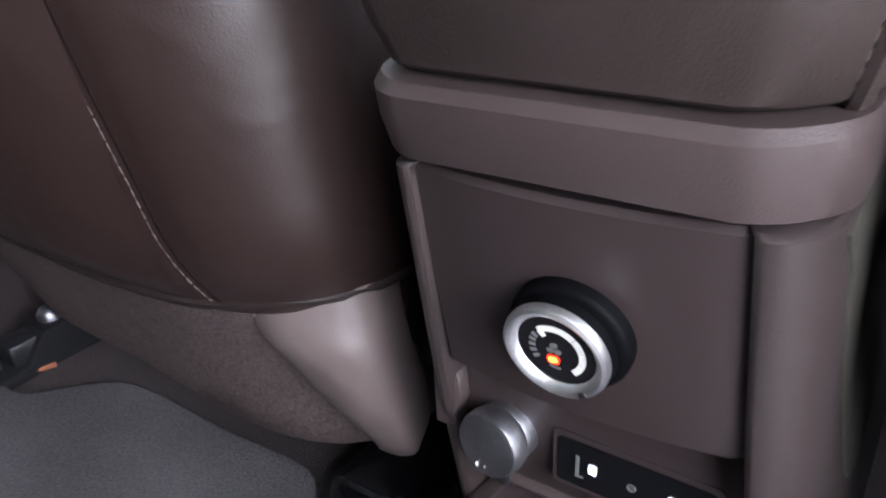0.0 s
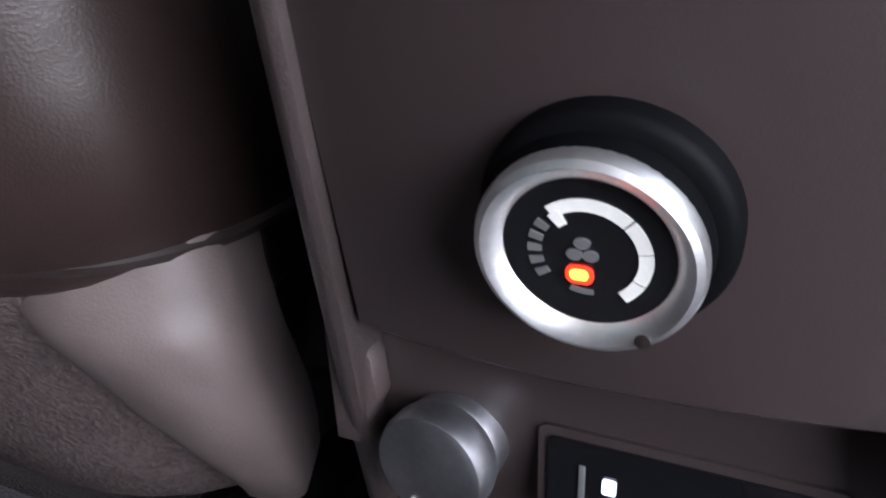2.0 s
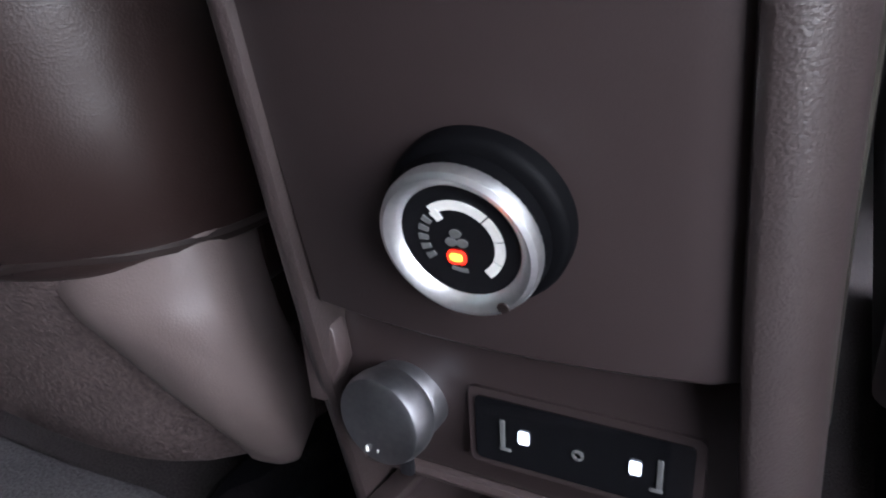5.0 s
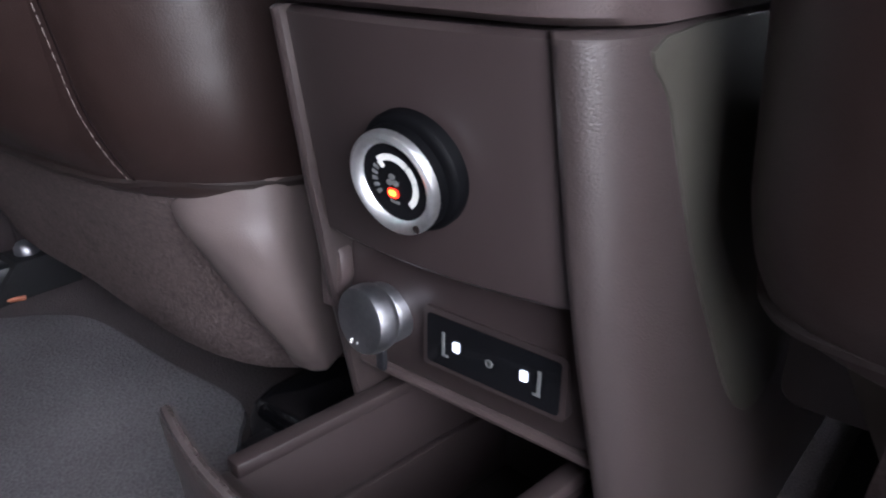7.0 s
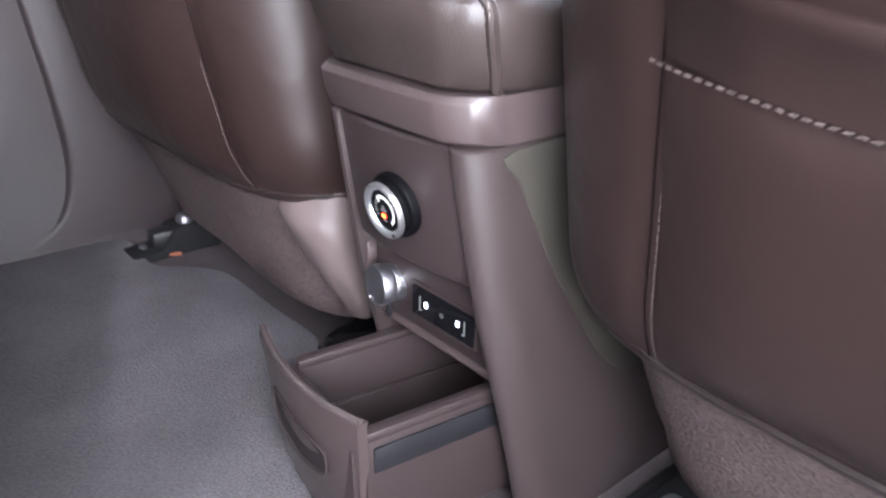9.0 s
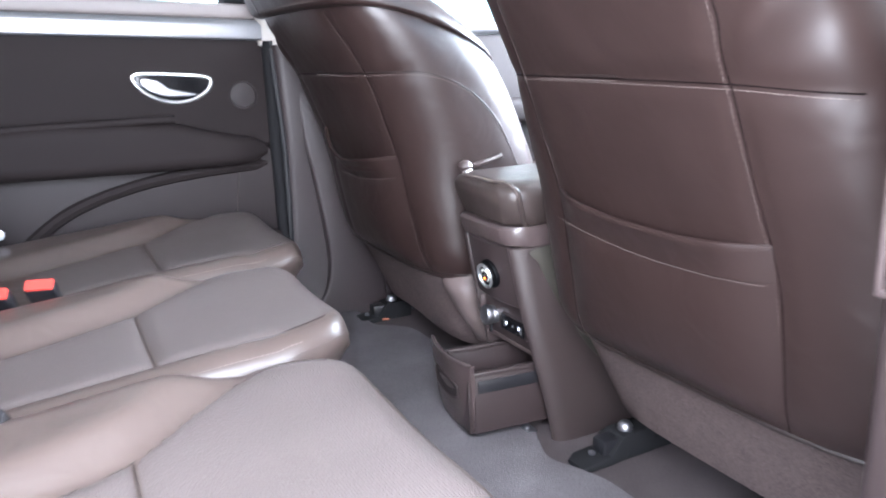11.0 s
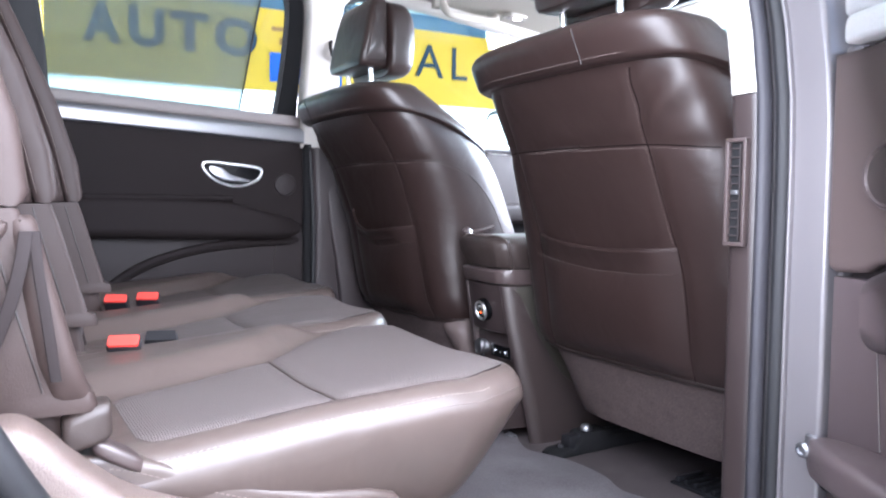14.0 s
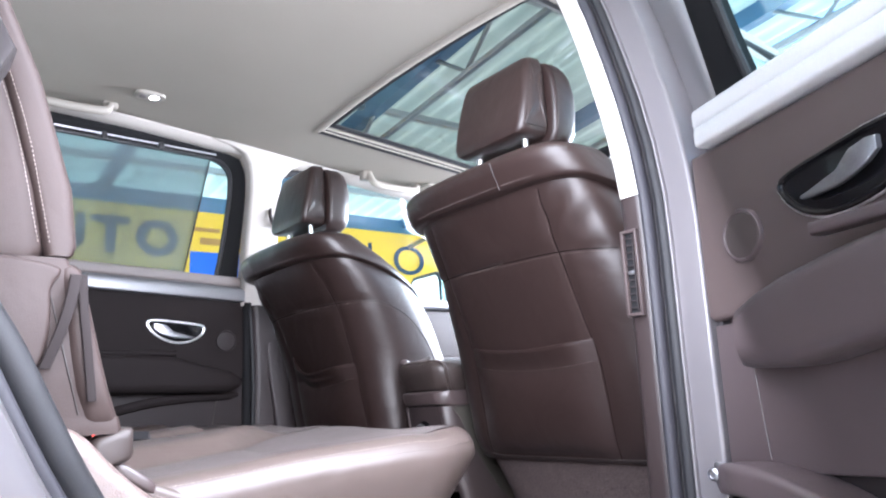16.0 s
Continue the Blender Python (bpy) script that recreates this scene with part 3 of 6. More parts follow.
solo("door_seal_inner", pillar_strip(0.7975, 0.814, -0.112, -0.09, -0.02, 1.18, 0.009), RUBBER_GREY, "grey rubber door seal on the centre pillar", "seal", "structure")
solo("door_seal_outer", pillar_strip(0.815, 0.835, -0.10, -0.075, -0.02, 1.18, 0.010), RUBBER, "black rubber door seal on the centre pillar", "seal", "structure")
solo("body_pillar_right", pillar_strip(0.798, 0.885, -0.088, 0.10, -0.1, 1.2, 0.006, 18), PAINT, "grey-beige metallic centre pillar of the body", "pillar", "structure")
solo("front_door_edge", pillar_strip(0.86, 0.93, -0.03, 0.06, -0.15, 1.10, 0.012, 18), PAINT, "grey-beige metallic rear edge of the closed front door", "door", "structure")

solo("pillar_flange", pillar_strip(0.8355, 0.8395, -0.096, -0.086, -0.02, 1.18, 0.0015), PAINT, "thin bright flange beside the door seal", "trim", "structure")
vent = thing("air_vent", (0.768, -0.101, 0.55), "narrow upright brown air vent in the centre pillar", "air vent")
for x in (-0.0135, 0.0135):
    part("frame_side", box(x - 0.0028, x + 0.0028, -0.009, 0.0, -0.068, 0.068, 0.0015), PLASTIC, vent)
for z in (-0.067, 0.067):
    part("frame_end", box(-0.0163, 0.0163, -0.009, 0.0, z - 0.0028, z + 0.0028, 0.0015), PLASTIC, vent)
part("backing", box(-0.013, 0.013, -0.002, -0.0005, -0.066, 0.066, 0.0), RAIL_BLACK, vent, smooth=False)
for k in range(11):
    z = -0.056 + k * 0.0112
    part("slat", box(-0.0108, 0.004, -0.0055, -0.0025, z - 0.0012, z + 0.0012, 0.0005, 1), TRIM_DARK, vent)
part("tilt_bar", box(0.004, 0.0065, -0.0065, -0.0025, -0.062, 0.062, 0.0008), TRIM_DARK, vent)
part("thumb_tab", box(-0.006, 0.005, -0.0095, -0.003, -0.003, 0.003, 0.001), STEEL, vent)

# body beside the camera: rear edge of the doorway
arch = [(-0.823, 0.12), (-0.874, 0.225), (-0.93, 0.325), (-0.977, 0.42), (-1.02, 0.5), (-1.05, 0.62), (-1.06, 0.76)]
outer = [(y - 0.034, z + 0.0) for y, z in arch] + [(-1.75, 0.76), (-1.75, -0.2), (-0.85, -0.2)]
solo("rear_wing", prism(outer, 0.80, 0.90, 0.012), PAINT, "grey-beige metallic rear wing beside the doorway", "body panel", "structure")
solo("doorway_seal", tube(smooth_line([(0.790, y, z) for y, z in arch]), 0.0165, 12), RUBBER, "black rubber seal round the rear doorway", "seal", "structure")
solo("doorway_flange", tube(smooth_line([(0.808, y - 0.024, z) for y, z in arch]), 0.010, 10), RUBBER_GREY, "grey rubber lip along the doorway seal", "seal", "structure")
upw = loft([[(side_x(z) + u, yc + v, z) for u, v in rrect(0.0, 0.12, -0.08, 0.04, 0.02, 3)] for z, yc in ((0.74, -1.09), (0.9, -1.09), (1.05, -1.08), (1.22, -1.06))])
solo("pillar_c_right", upw, PAINT, "grey-beige metallic rear door pillar", "pillar", "structure")
trim = [(-1.06, 0.25), (-0.975, 0.325), (-0.945, 0.35), (-0.922, 0.354), (-0.9, 0.34), (-0.873, 0.311), (-0.819, 0.27), (-0.709, 0.229), (-0.614, 0.204), (-0.57, 0.19), (-0.54, 0.155), (-0.50, 0.0), (-1.06, 0.0)]
solo("seat_side_cover", prism(smooth_poly(trim, 3), 0.698, 0.775, 0.016, seg=3), GRAINED, "brown plastic sill cover beside the rear seat", "trim", "structure")


# ---- doors ----
def door(name, m, at, label, open_door):
    """A rear door in its own axes: s back from the hinge edge, d outwards, z up."""
    base = tagged(new(name), label, "car door", "", "structure")
    base.location = at
    shift = Matrix.Translation(-Vector(at)) @ m

    def add(pname, bm, material, parent=None, plabel=""):
        bm.transform(shift)
        return part(pname, bm, material, parent or base, plabel)

    def rise(s):
        return 0.05 * s

    edge = [(0.0, -0.06), (0.66, -0.06), (0.76, 0.06), (0.85, 0.25), (0.90, 0.45), (0.93, 0.72), (0.0, 0.70)]
    add("shell", prism([(s, z) for s, z in edge], 0.022, 0.05, 0.006, "y"), TRIM_DARK)
    if open_door:
        add("outer_skin", prism([(s, z) for s, z in [(-0.02, -0.12), (0.62, -0.12), (0.8, 0.1), (0.9, 0.35), (0.95, 0.76), (-0.02, 0.72)]], 0.051, 0.13, 0.015, "y"), PAINT, plabel="grey-beige metallic outer skin")
        add("edge_flange", box(-0.024, -0.012, 0.022, 0.06, -0.1, 0.72, 0.005), PAINT, plabel="painted door edge")
    s0 = -0.016 if open_door else 0.0
    upper = smooth_poly([(s0 + 0.012, 0.457), (s0 + 0.002, 0.462), (s0, 0.475), (s0, 0.58), (s0, 0.708), (0.3, 0.722), (0.6, 0.737), (0.92, 0.752), (0.9, 0.6), (0.88, 0.5), (0.6, 0.50), (0.3, 0.50), (0.06, 0.47), (0.04, 0.46)], 1)
    # the closed door's panels take darker copies, with the cabin's shade in their colour
    add("upper_panel", prism(upper, 0.0, 0.021, 0.008, "y", 3), DOOR_SOFT if open_door else DOOR_SHADED, plabel="soft brown upper panel")
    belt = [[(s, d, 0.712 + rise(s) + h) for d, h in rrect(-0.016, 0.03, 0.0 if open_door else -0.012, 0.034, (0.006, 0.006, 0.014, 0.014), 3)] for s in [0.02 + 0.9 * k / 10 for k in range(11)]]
    add("belt_trim", loft(belt), DOOR_TOP_LIT if open_door else SILVER, plabel="light belt-line trim strip")
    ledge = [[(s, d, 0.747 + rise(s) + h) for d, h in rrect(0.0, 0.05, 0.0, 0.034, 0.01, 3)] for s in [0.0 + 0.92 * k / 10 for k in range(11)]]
    add("window_ledge", loft(ledge), DOOR_TOP_LIT if open_door else TAUPE_TRIM, plabel="padded window ledge")
    arm = []
    for k in range(22):
        s = 0.03 + 0.83 * k / 21
        top, bot = ease(s, (0.0, 0.475), (0.1, 0.487), (0.25, 0.53), (0.5, 0.54), (0.9, 0.53)), ease(s, (0.0, 0.43), (0.1, 0.42), (0.4, 0.425), (0.9, 0.44))
        deep = 0.058 * min(1, ((s - 0.02) / 0.07) ** 0.6) * lerp(s, (0.6, 1.0), (0.9, 0.6))
        if open_door:
            s = 0.072 + 0.79 * k / 21
            top, bot = ease(s, (0.06, 0.447), (0.095, 0.455), (0.15, 0.484), (0.3, 0.514), (0.5, 0.53), (0.9, 0.53)), ease(s, (0.06, 0.392), (0.09, 0.385), (0.19, 0.383), (0.3, 0.405), (0.5, 0.425), (0.9, 0.44))
            deep = 0.062 * min(1, 0.35 + (s - 0.07) / 0.03) * lerp(s, (0.6, 1.0), (0.9, 0.6))
        if k == 0 and not open_door:
            top, bot, deep = 0.462, 0.44, 0.012
        arm.append([(s, d, z) for d, z in rrect(-deep, 0.021, bot, top, (min(0.03, deep * 0.5), 0.003, 0.003, min(0.02, deep * 0.5)), 5)])
    add("armrest", loft(arm), DOOR_PLASTIC if open_door else DOOR_SHADED, plabel="padded brown armrest")
    add("switch_ledge", loft([[(s, d, z) for d, z in rrect(-0.05, -0.02, 0.53, 0.546, 0.006, 3)] for s in (0.24, 0.26, 0.4, 0.6, 0.62)]), DOOR_PLASTIC if open_door else DOOR_SHADED)
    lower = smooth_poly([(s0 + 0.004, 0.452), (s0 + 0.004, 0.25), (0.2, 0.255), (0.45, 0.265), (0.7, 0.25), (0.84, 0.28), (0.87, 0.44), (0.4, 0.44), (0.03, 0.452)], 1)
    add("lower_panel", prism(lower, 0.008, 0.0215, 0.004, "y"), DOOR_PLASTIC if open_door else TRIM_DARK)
    pocket = [[(s, d, z) for d, z in rrect(-(0.072 if open_door else 0.05) * min(1, (s + 0.005) / 0.06) - 0.002, 0.021, 0.03, ease(s, (0.0, 0.245), (0.3, 0.262), (0.7, 0.26)), min(0.011 + 0.3 * s, 0.02), 5)] for s in [0.005 + 0.74 * k / 14 for k in range(15)]]
    if open_door:
        pocket = []
        for k in range(25):
            s = -0.014 + 0.72 * k / 24
            top = lerp(s, (-0.014, 0.258), (0.03, 0.264), (0.08, 0.265), (0.13, 0.259), (0.18, 0.246), (0.25, 0.22), (0.35, 0.178), (0.7, 0.1))
            deep = 0.052 * math.sqrt(min(1.0, (s + 0.018) / 0.09)) + 0.004
            pocket.append([(s, d, z) for d, z in rrect(-deep, 0.021, top - 0.04, top, (0.006, 0.002, 0.002, min(0.012, deep * 0.6)), 5)])
        grid = [[(s, 0.013 - 0.02 * min(1.0, max(0.0, (s + 0.01) / 0.12)), z) for s in [-0.014 + 0.7 * q / 20 for q in range(21)]] for z in (-0.03, 0.05, 0.12, 0.17, 0.226)]
        add("speaker_cover", slab(grid, 0.01), GRILLE, plabel="finely perforated speaker cover")
        add("pull_slot", box(-0.008, 0.075, -0.004, 0.012, 0.198, 0.216, 0.006, 3), RAIL_BLACK, plabel="dark slot under the ledge")
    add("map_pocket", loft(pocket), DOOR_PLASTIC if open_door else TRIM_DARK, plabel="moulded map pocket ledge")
    add("panel_joint", tube([(0.059, 0.0065, 0.4), (0.064, 0.0065, 0.34), (0.071, 0.0065, 0.268)] if open_door else [(0.095, 0.0065, 0.425), (0.11, 0.0065, 0.34), (0.118, 0.0065, 0.265)], 0.0011, 6), PLASTIC)
    if not open_door:
        # a dark rod drawn for the shade in the curved pull groove
        add("pull_groove_shade", tube(smooth_line([(0.03, 0.006, 0.415), (0.2, 0.004, 0.408), (0.34, 0.004, 0.39), (0.47, 0.005, 0.35), (0.56, 0.008, 0.29), (0.6, 0.01, 0.24)]), [0.004] + [0.014] * 29 + [0.004], 8), DOOR_SHADED)
    # the release handle in its dish
    hs = 0.022 if open_door else 0.0
    rim = smooth_poly([(0.145, 0.617), (0.155, 0.594), (0.19, 0.576), (0.235, 0.573), (0.28, 0.59), (0.305, 0.613), (0.312, 0.632), (0.29, 0.638), (0.22, 0.633), (0.165, 0.627)], 4)
    rim = [(s + hs, z) for s, z in rim]
    if open_door:
        rim = smooth_poly([(0.162, 0.617), (0.167, 0.598), (0.19, 0.576), (0.226, 0.563), (0.27, 0.564), (0.31, 0.573), (0.342, 0.592), (0.357, 0.62), (0.35, 0.643), (0.3, 0.644), (0.24, 0.635), (0.19, 0.627)], 4)
    h = add("release_handle", prism([(0.23 + hs + (s - 0.23 - hs) * 0.93, 0.606 + (z - 0.606) * 0.9) for s, z in rim], -0.003, 0.004, 0.0, "y"), GLOSS_BLACK, plabel="recessed door release with a silver lever")
    add("bezel", tube([(s, -0.004, z) for s, z in rim + rim[:1]], 0.0042, 8), CHROME if not open_door else GLOSS_BLACK, h)
    if open_door:
        add("bezel_edge", tube([(0.23 + hs + (s - 0.23 - hs) * 1.05, -0.002, 0.606 + (z - 0.606) * 1.1) for s, z in rim + rim[:1]], 0.0024, 8), CHROME, h)
    lever = [[(s + hs, d, z) for d, z in rrect(-0.016 - q, -0.008 - q, z0, z1, 0.003, 3)] for s, z0, z1, q in ((0.18, 0.585, 0.59, 0), (0.2, 0.583, 0.594, 0.002), (0.24, 0.585, 0.604, 0.005), (0.262, 0.59, 0.622, 0.006), (0.285, 0.6, 0.628, 0.005), (0.297, 0.612, 0.628, 0.002))]
    add("lever", loft(lever), STEEL, h, "silver release lever")
    # the tweeter
    turn = Matrix.Translation((0.08, 0.001, 0.567) if open_door else (0.074, 0.001, 0.579)) @ Matrix.Scale(1.14 if open_door else 1.0, 4) @ Matrix.Rotation(radians(90), 4, "X")
    sp = add("tweeter", lathe([(0.033, -0.004), (0.033, 0.004), (0.0315, 0.007), (0.029, 0.0075), (0.0275, 0.005)], 36, turn), DOOR_PLASTIC if open_door else TRIM_DARK, plabel="round tweeter grille")
    add("grille", lathe([(0.0275, 0.0), (0.0275, 0.0052), (0.02, 0.0066), (0.008, 0.0074), (0.001, 0.0075)], 36, turn), GRILLE if open_door else TRIM_DARK, sp)
    # glass and its frame
    def wp(s, z, d=0.0):
        return (s, 0.03 - 0.25 * (z - 0.75) + d, z)
    win = [(0.1, 0.765), (0.088, 0.87), (0.082, 0.97), (0.08, 1.06), (0.09, 1.11), (0.125, 1.138), (0.2, 1.15), (0.35, 1.157), (0.5, 1.163), (0.71, 1.168)]
    rim_out = [(0.03, 0.765), (0.03, 0.87), (0.029, 0.97), (0.031, 1.06), (0.042, 1.12), (0.075, 1.165), (0.16, 1.182), (0.35, 1.19), (0.5, 1.198), (0.71, 1.21)]
    add("glass_seal", tube(smooth_line([wp(s, z, 0.01) for s, z in win], 3), 0.007, 8), RUBBER, plabel="black window seal")
    band = []
    for a, b in zip(smooth_line([(s, z, 0) for s, z in win], 3), smooth_line([(s, z, 0) for s, z in rim_out], 3)):
        mid = a.lerp(b, 0.55)
        band.append([wp(a.x, a.y, 0.012), wp(mid.x, mid.y, 0.001), wp(b.x, b.y, 0.006), wp(b.x, b.y, 0.034), wp(a.x, a.y, 0.034)])
    add("window_frame", loft(band), RAIL_BLACK, plabel="black window frame")
    poly = [(0.1, 0.76)] + win + [(0.72, 0.79)]
    bm = bmesh.new()
    bm.faces.new([bm.verts.new(wp(s, z, 0.016)) for s, z in poly])
    g = add("pane", bm, WINDOW, plabel="side window glass")
    g.visible_shadow = False
    if not open_door:
        q = tagged(new("sun_blind"), "grey mesh sun blind drawn up over the rear door window", "blind")
        q.location = at
        def addq(pname, bm, material):
            bm.transform(shift)
            return part(pname, bm, material, q)
        bm = bmesh.new()
        bm.faces.new([bm.verts.new(wp(s, z, 0.002)) for s, z in ((0.155, 1.143), (0.205, 0.77), (0.70, 0.79), (0.70, 1.16))])
        addq("mesh_cloth", bm, SHADE)
        addq("top_rod", tube([wp(0.15, 1.14, -0.004), wp(0.7, 1.157, -0.004)], 0.006, 8), BLACK)
        addq("edge_strip", tube([wp(0.155, 1.143), wp(0.205, 0.775)], 0.0025, 6), RUBBER)
        addq("rod_wire", tube([wp(0.14, 1.152, -0.006), wp(0.7, 1.17, -0.006)], 0.003, 6), STEEL)
        for s in (0.30, 0.46):
            addq("hook", box(s, s + 0.016, -0.084, -0.067, 1.132 + 0.03 * s, 1.156 + 0.03 * s, 0.003), BLACK)
    return base


GRILLE = mat("tweeter_grille", (0.075, 0.057, 0.054), 0.45, var=0.1, scale=60)
gn, gk = GRILLE.node_tree.nodes, GRILLE.node_tree.links
gtc, gsep = gn.new("ShaderNodeTexCoord"), gn.new("ShaderNodeSeparateXYZ")
gk.new(gtc.outputs["Object"], gsep.inputs[0])
waves = []
for axis in ("X", "Z"):
    mul, sn = gn.new("ShaderNodeMath"), gn.new("ShaderNodeMath")
    mul.operation, sn.operation = "MULTIPLY", "SINE"
    mul.inputs[1].default_value = 2100.0
    gk.new(gsep.outputs[axis], mul.inputs[0])
    gk.new(mul.outputs[0], sn.inputs[0])
    waves.append(sn)
dots, hole, dim = gn.new("ShaderNodeMath"), gn.new("ShaderNodeMath"), gn.new("ShaderNodeMixRGB")
dots.operation, hole.operation = "MULTIPLY", "GREATER_THAN"
hole.inputs[1].default_value = 0.25
gk.new(waves[0].outputs[0], dots.inputs[0])
gk.new(waves[1].outputs[0], dots.inputs[1])
gk.new(dots.outputs[0], hole.inputs[0])
gp = gn["Principled BSDF"]
gk.new(gp.inputs["Base Color"].links[0].from_socket, dim.inputs["Color1"])
dim.inputs["Color2"].default_value = (0.006, 0.005, 0.005, 1)
gk.new(hole.outputs[0], dim.inputs["Fac"])
gk.new(dim.outputs["Color"], gp.inputs["Base Color"])
left_m = Matrix(((0, -1, 0, -0.76), (-1, 0, 0, -0.128), (0, 0, 1, 0), (0, 0, 0, 1)))
door("door_1", left_m, (-0.76, -0.128, 0.0), "closed rear door with brown trim in a shaded tone, silver belt strip and sun blind", False)
c, s_ = 0.956, 0.292
right_m = Matrix(((c, s_, 0, 0.9), (-s_, c, 0, -0.095), (0, 0, 1, 0), (0, 0, 0, 1)))
door("door_2", right_m, (0.9, -0.095, 0.0), "wide open rear door with brown soft panel, armrest and tweeter", True)

stay = thing("door_check_strap", (0.884, -0.09, 0.244), "black and steel door check strap between pillar and open door", "door strap")
part("bracket", box(-0.012, 0.004, -0.008, 0.0, -0.016, 0.016, 0.003), STEEL, stay, "steel bracket on the pillar")
part("arm", box(-0.006, 0.026, -0.019, -0.009, -0.007, 0.008, 0.003), BLACK, stay)
part("bolt", lathe([(0.009, 0), (0.009, 0.005), (0.006, 0.007), (0.006, 0.004), (0.0, 0.004)], 16, Matrix.Translation((-0.003, -0.019, 0.001)) @ Matrix.Rotation(radians(90), 4, "X")), STEEL, stay)
part("lower_tang", box(-0.004, 0.02, -0.014, -0.011, -0.018, -0.012, 0.001), STEEL, stay)

for name, sx in (("door_3", -1), ("door_4", 1)):
    d = tagged(new(name), "closed front door with brown trim and pale belt strip", "car door", "", "structure")
    d.location = (sx * 0.76, 0.0, 0.0)
    part("shell", box(*sorted((sx * 0.0, sx * 0.05)), -0.06 if sx < 0 else 0.125, 1.4, -0.05, 0.70, 0.008), TRIM_DARK, d)
    part("belt_trim", box(*sorted((sx * -0.015, sx * 0.04)), -0.05 if sx < 0 else 0.125, 1.4, 0.702, 0.74, 0.012, 3), SILVER, d)
    part("armrest", box(*sorted((sx * -0.055, sx * -0.001)), 0.25, 1.0, 0.46, 0.53, 0.02, 3), TRIM_DARK, d)
    g = part("pane", loft([[(sx * (side_x(z) - 0.76 + 0.02), y, z) for y, z in row] for row in (((-0.03, 0.74), (-0.06, 1.16)), ((0.5, 0.74), (0.5, 1.15)), ((0.95, 0.74), (0.78, 1.12)), ((1.35, 0.72), (1.3, 0.76)))], closed=False), WINDOW, d)
    g.visible_shadow = False
    part("glass_seal", tube(smooth_line([(sx * (side_x(z) - 0.76 + 0.015), y, z) for y, z in ((-0.03, 0.76), (-0.055, 0.95), (-0.05, 1.115), (0.2, 1.135), (0.5, 1.115), (0.8, 1.06), (1.05, 0.95), (1.35, 0.75))], 4), 0.012, 8), RUBBER, d)
quarter = solo("window_quarter", loft([[(-side_x(z) - 0.01, y, z) for y, z in ((-0.9, 0.79), (-0.93, 1.12))], [(-side_x(z) - 0.01, y, z) for y, z in ((-1.7, 0.8), (-1.7, 1.1))]], closed=False), WINDOW, "fixed rear quarter window glass", "window", "structure")
quarter.visible_shadow = False
quarter2 = solo("window_quarter_right", loft([[(side_x(z) + 0.01, y, z) for y, z in ((-1.15, 0.79), (-1.15, 1.12))], [(side_x(z) + 0.01, y, z) for y, z in ((-1.7, 0.8), (-1.7, 1.1))]], closed=False), WINDOW, "fixed rear quarter window glass", "window", "structure")
quarter2.visible_shadow = False

mirror = thing("wing_mirror", (-1.02, 0.75, 0.79), "black and white door mirror outside the front window", "mirror")
part("housing", loft([[(x, y + q, z) for x, z in rrect(-0.12, 0.11, -0.06, 0.10, 0.045, 5)] for y, q in ((0.0, 0), (0.03, 0), (0.07, 0.0))] + [[(x * 0.7, 0.11, z * 0.7 + 0.005) for x, z in rrect(-0.12, 0.11, -0.06, 0.10, 0.045, 5)]]), BLACK, mirror)
part("mirror_glass", loft([[(x, y, z) for x, z in rrect(-0.105, 0.095, -0.045, 0.085, 0.035, 5)] for y in (-0.004, -0.001)]), CHROME, mirror)

# outer body that closes the car round the cabin
outer_side = [(-1.78, -0.2), (-1.78, 0.72), (-0.2, 0.715), (1.45, 0.69), (2.3, 0.5), (2.38, 0.2), (2.36, -0.2)]
solo("body_side_left", prism(outer_side, -0.90, -0.815, 0.02), PAINT, "grey-beige metallic body side of the car", "body panel", "structure")
solo("body_side_right", prism([(0.07, -0.16), (0.07, 0.71), (1.45, 0.69), (2.3, 0.5), (2.38, 0.2), (2.36, -0.2)], 0.815, 0.90, 0.02), PAINT, "grey-beige metallic body side of the car", "body panel", "structure")
solo("bonnet", loft([[(x, y, z - 0.06 * (x / 0.82) ** 2) for x in (-0.82, -0.5, 0.0, 0.5, 0.82)] for y, z in ((1.46, 0.70), (1.8, 0.66), (2.15, 0.56), (2.36, 0.36), (2.38, -0.15))], closed=False), PAINT, "grey-beige metallic bonnet of the car", "body panel", "structure")
solo("underbody", box(-0.82, 0.82, -1.78, 2.34, -0.2, -0.032, 0.02), BLACK, "black underbody of the car", "body panel", "structure")


def wheel_at(x, y, side):
    w = thing("car_wheel", (x, y, -0.09), "black tyre on a silver alloy rim", "wheel", "car wheels")
    m = Matrix.Rotation(radians(90 * side), 4, "Y")
    part("tyre", lathe([(0.2, -0.1), (0.31, -0.1), (0.33, -0.07), (0.33, 0.07), (0.31, 0.1), (0.2, 0.1)], 40, m), TYRE, w)
    part("rim", lathe([(0.2, -0.05), (0.215, 0.09), (0.2, 0.095), (0.17, 0.06), (0.05, 0.075), (0.0, 0.08)], 40, m), SILVER, w)


for x, side in ((-0.80, -1), (0.80, 1)):
    wheel_at(x, -1.3, side)
    wheel_at(x, 1.6, side)


# ---- front seats ----
def seat_w(z):
    return ease(z, (0.08, 0.23), (0.2, 0.268), (0.26, 0.286), (0.45, 0.285), (0.62, 0.285), (0.72, 0.28), (0.79, 0.255))


def seat_y(z):
    return ease(z, (0.08, 0.115), (0.2, 0.072), (0.26, 0.036), (0.46, -0.002), (0.61, -0.06), (0.74, -0.13), (0.82, -0.165))


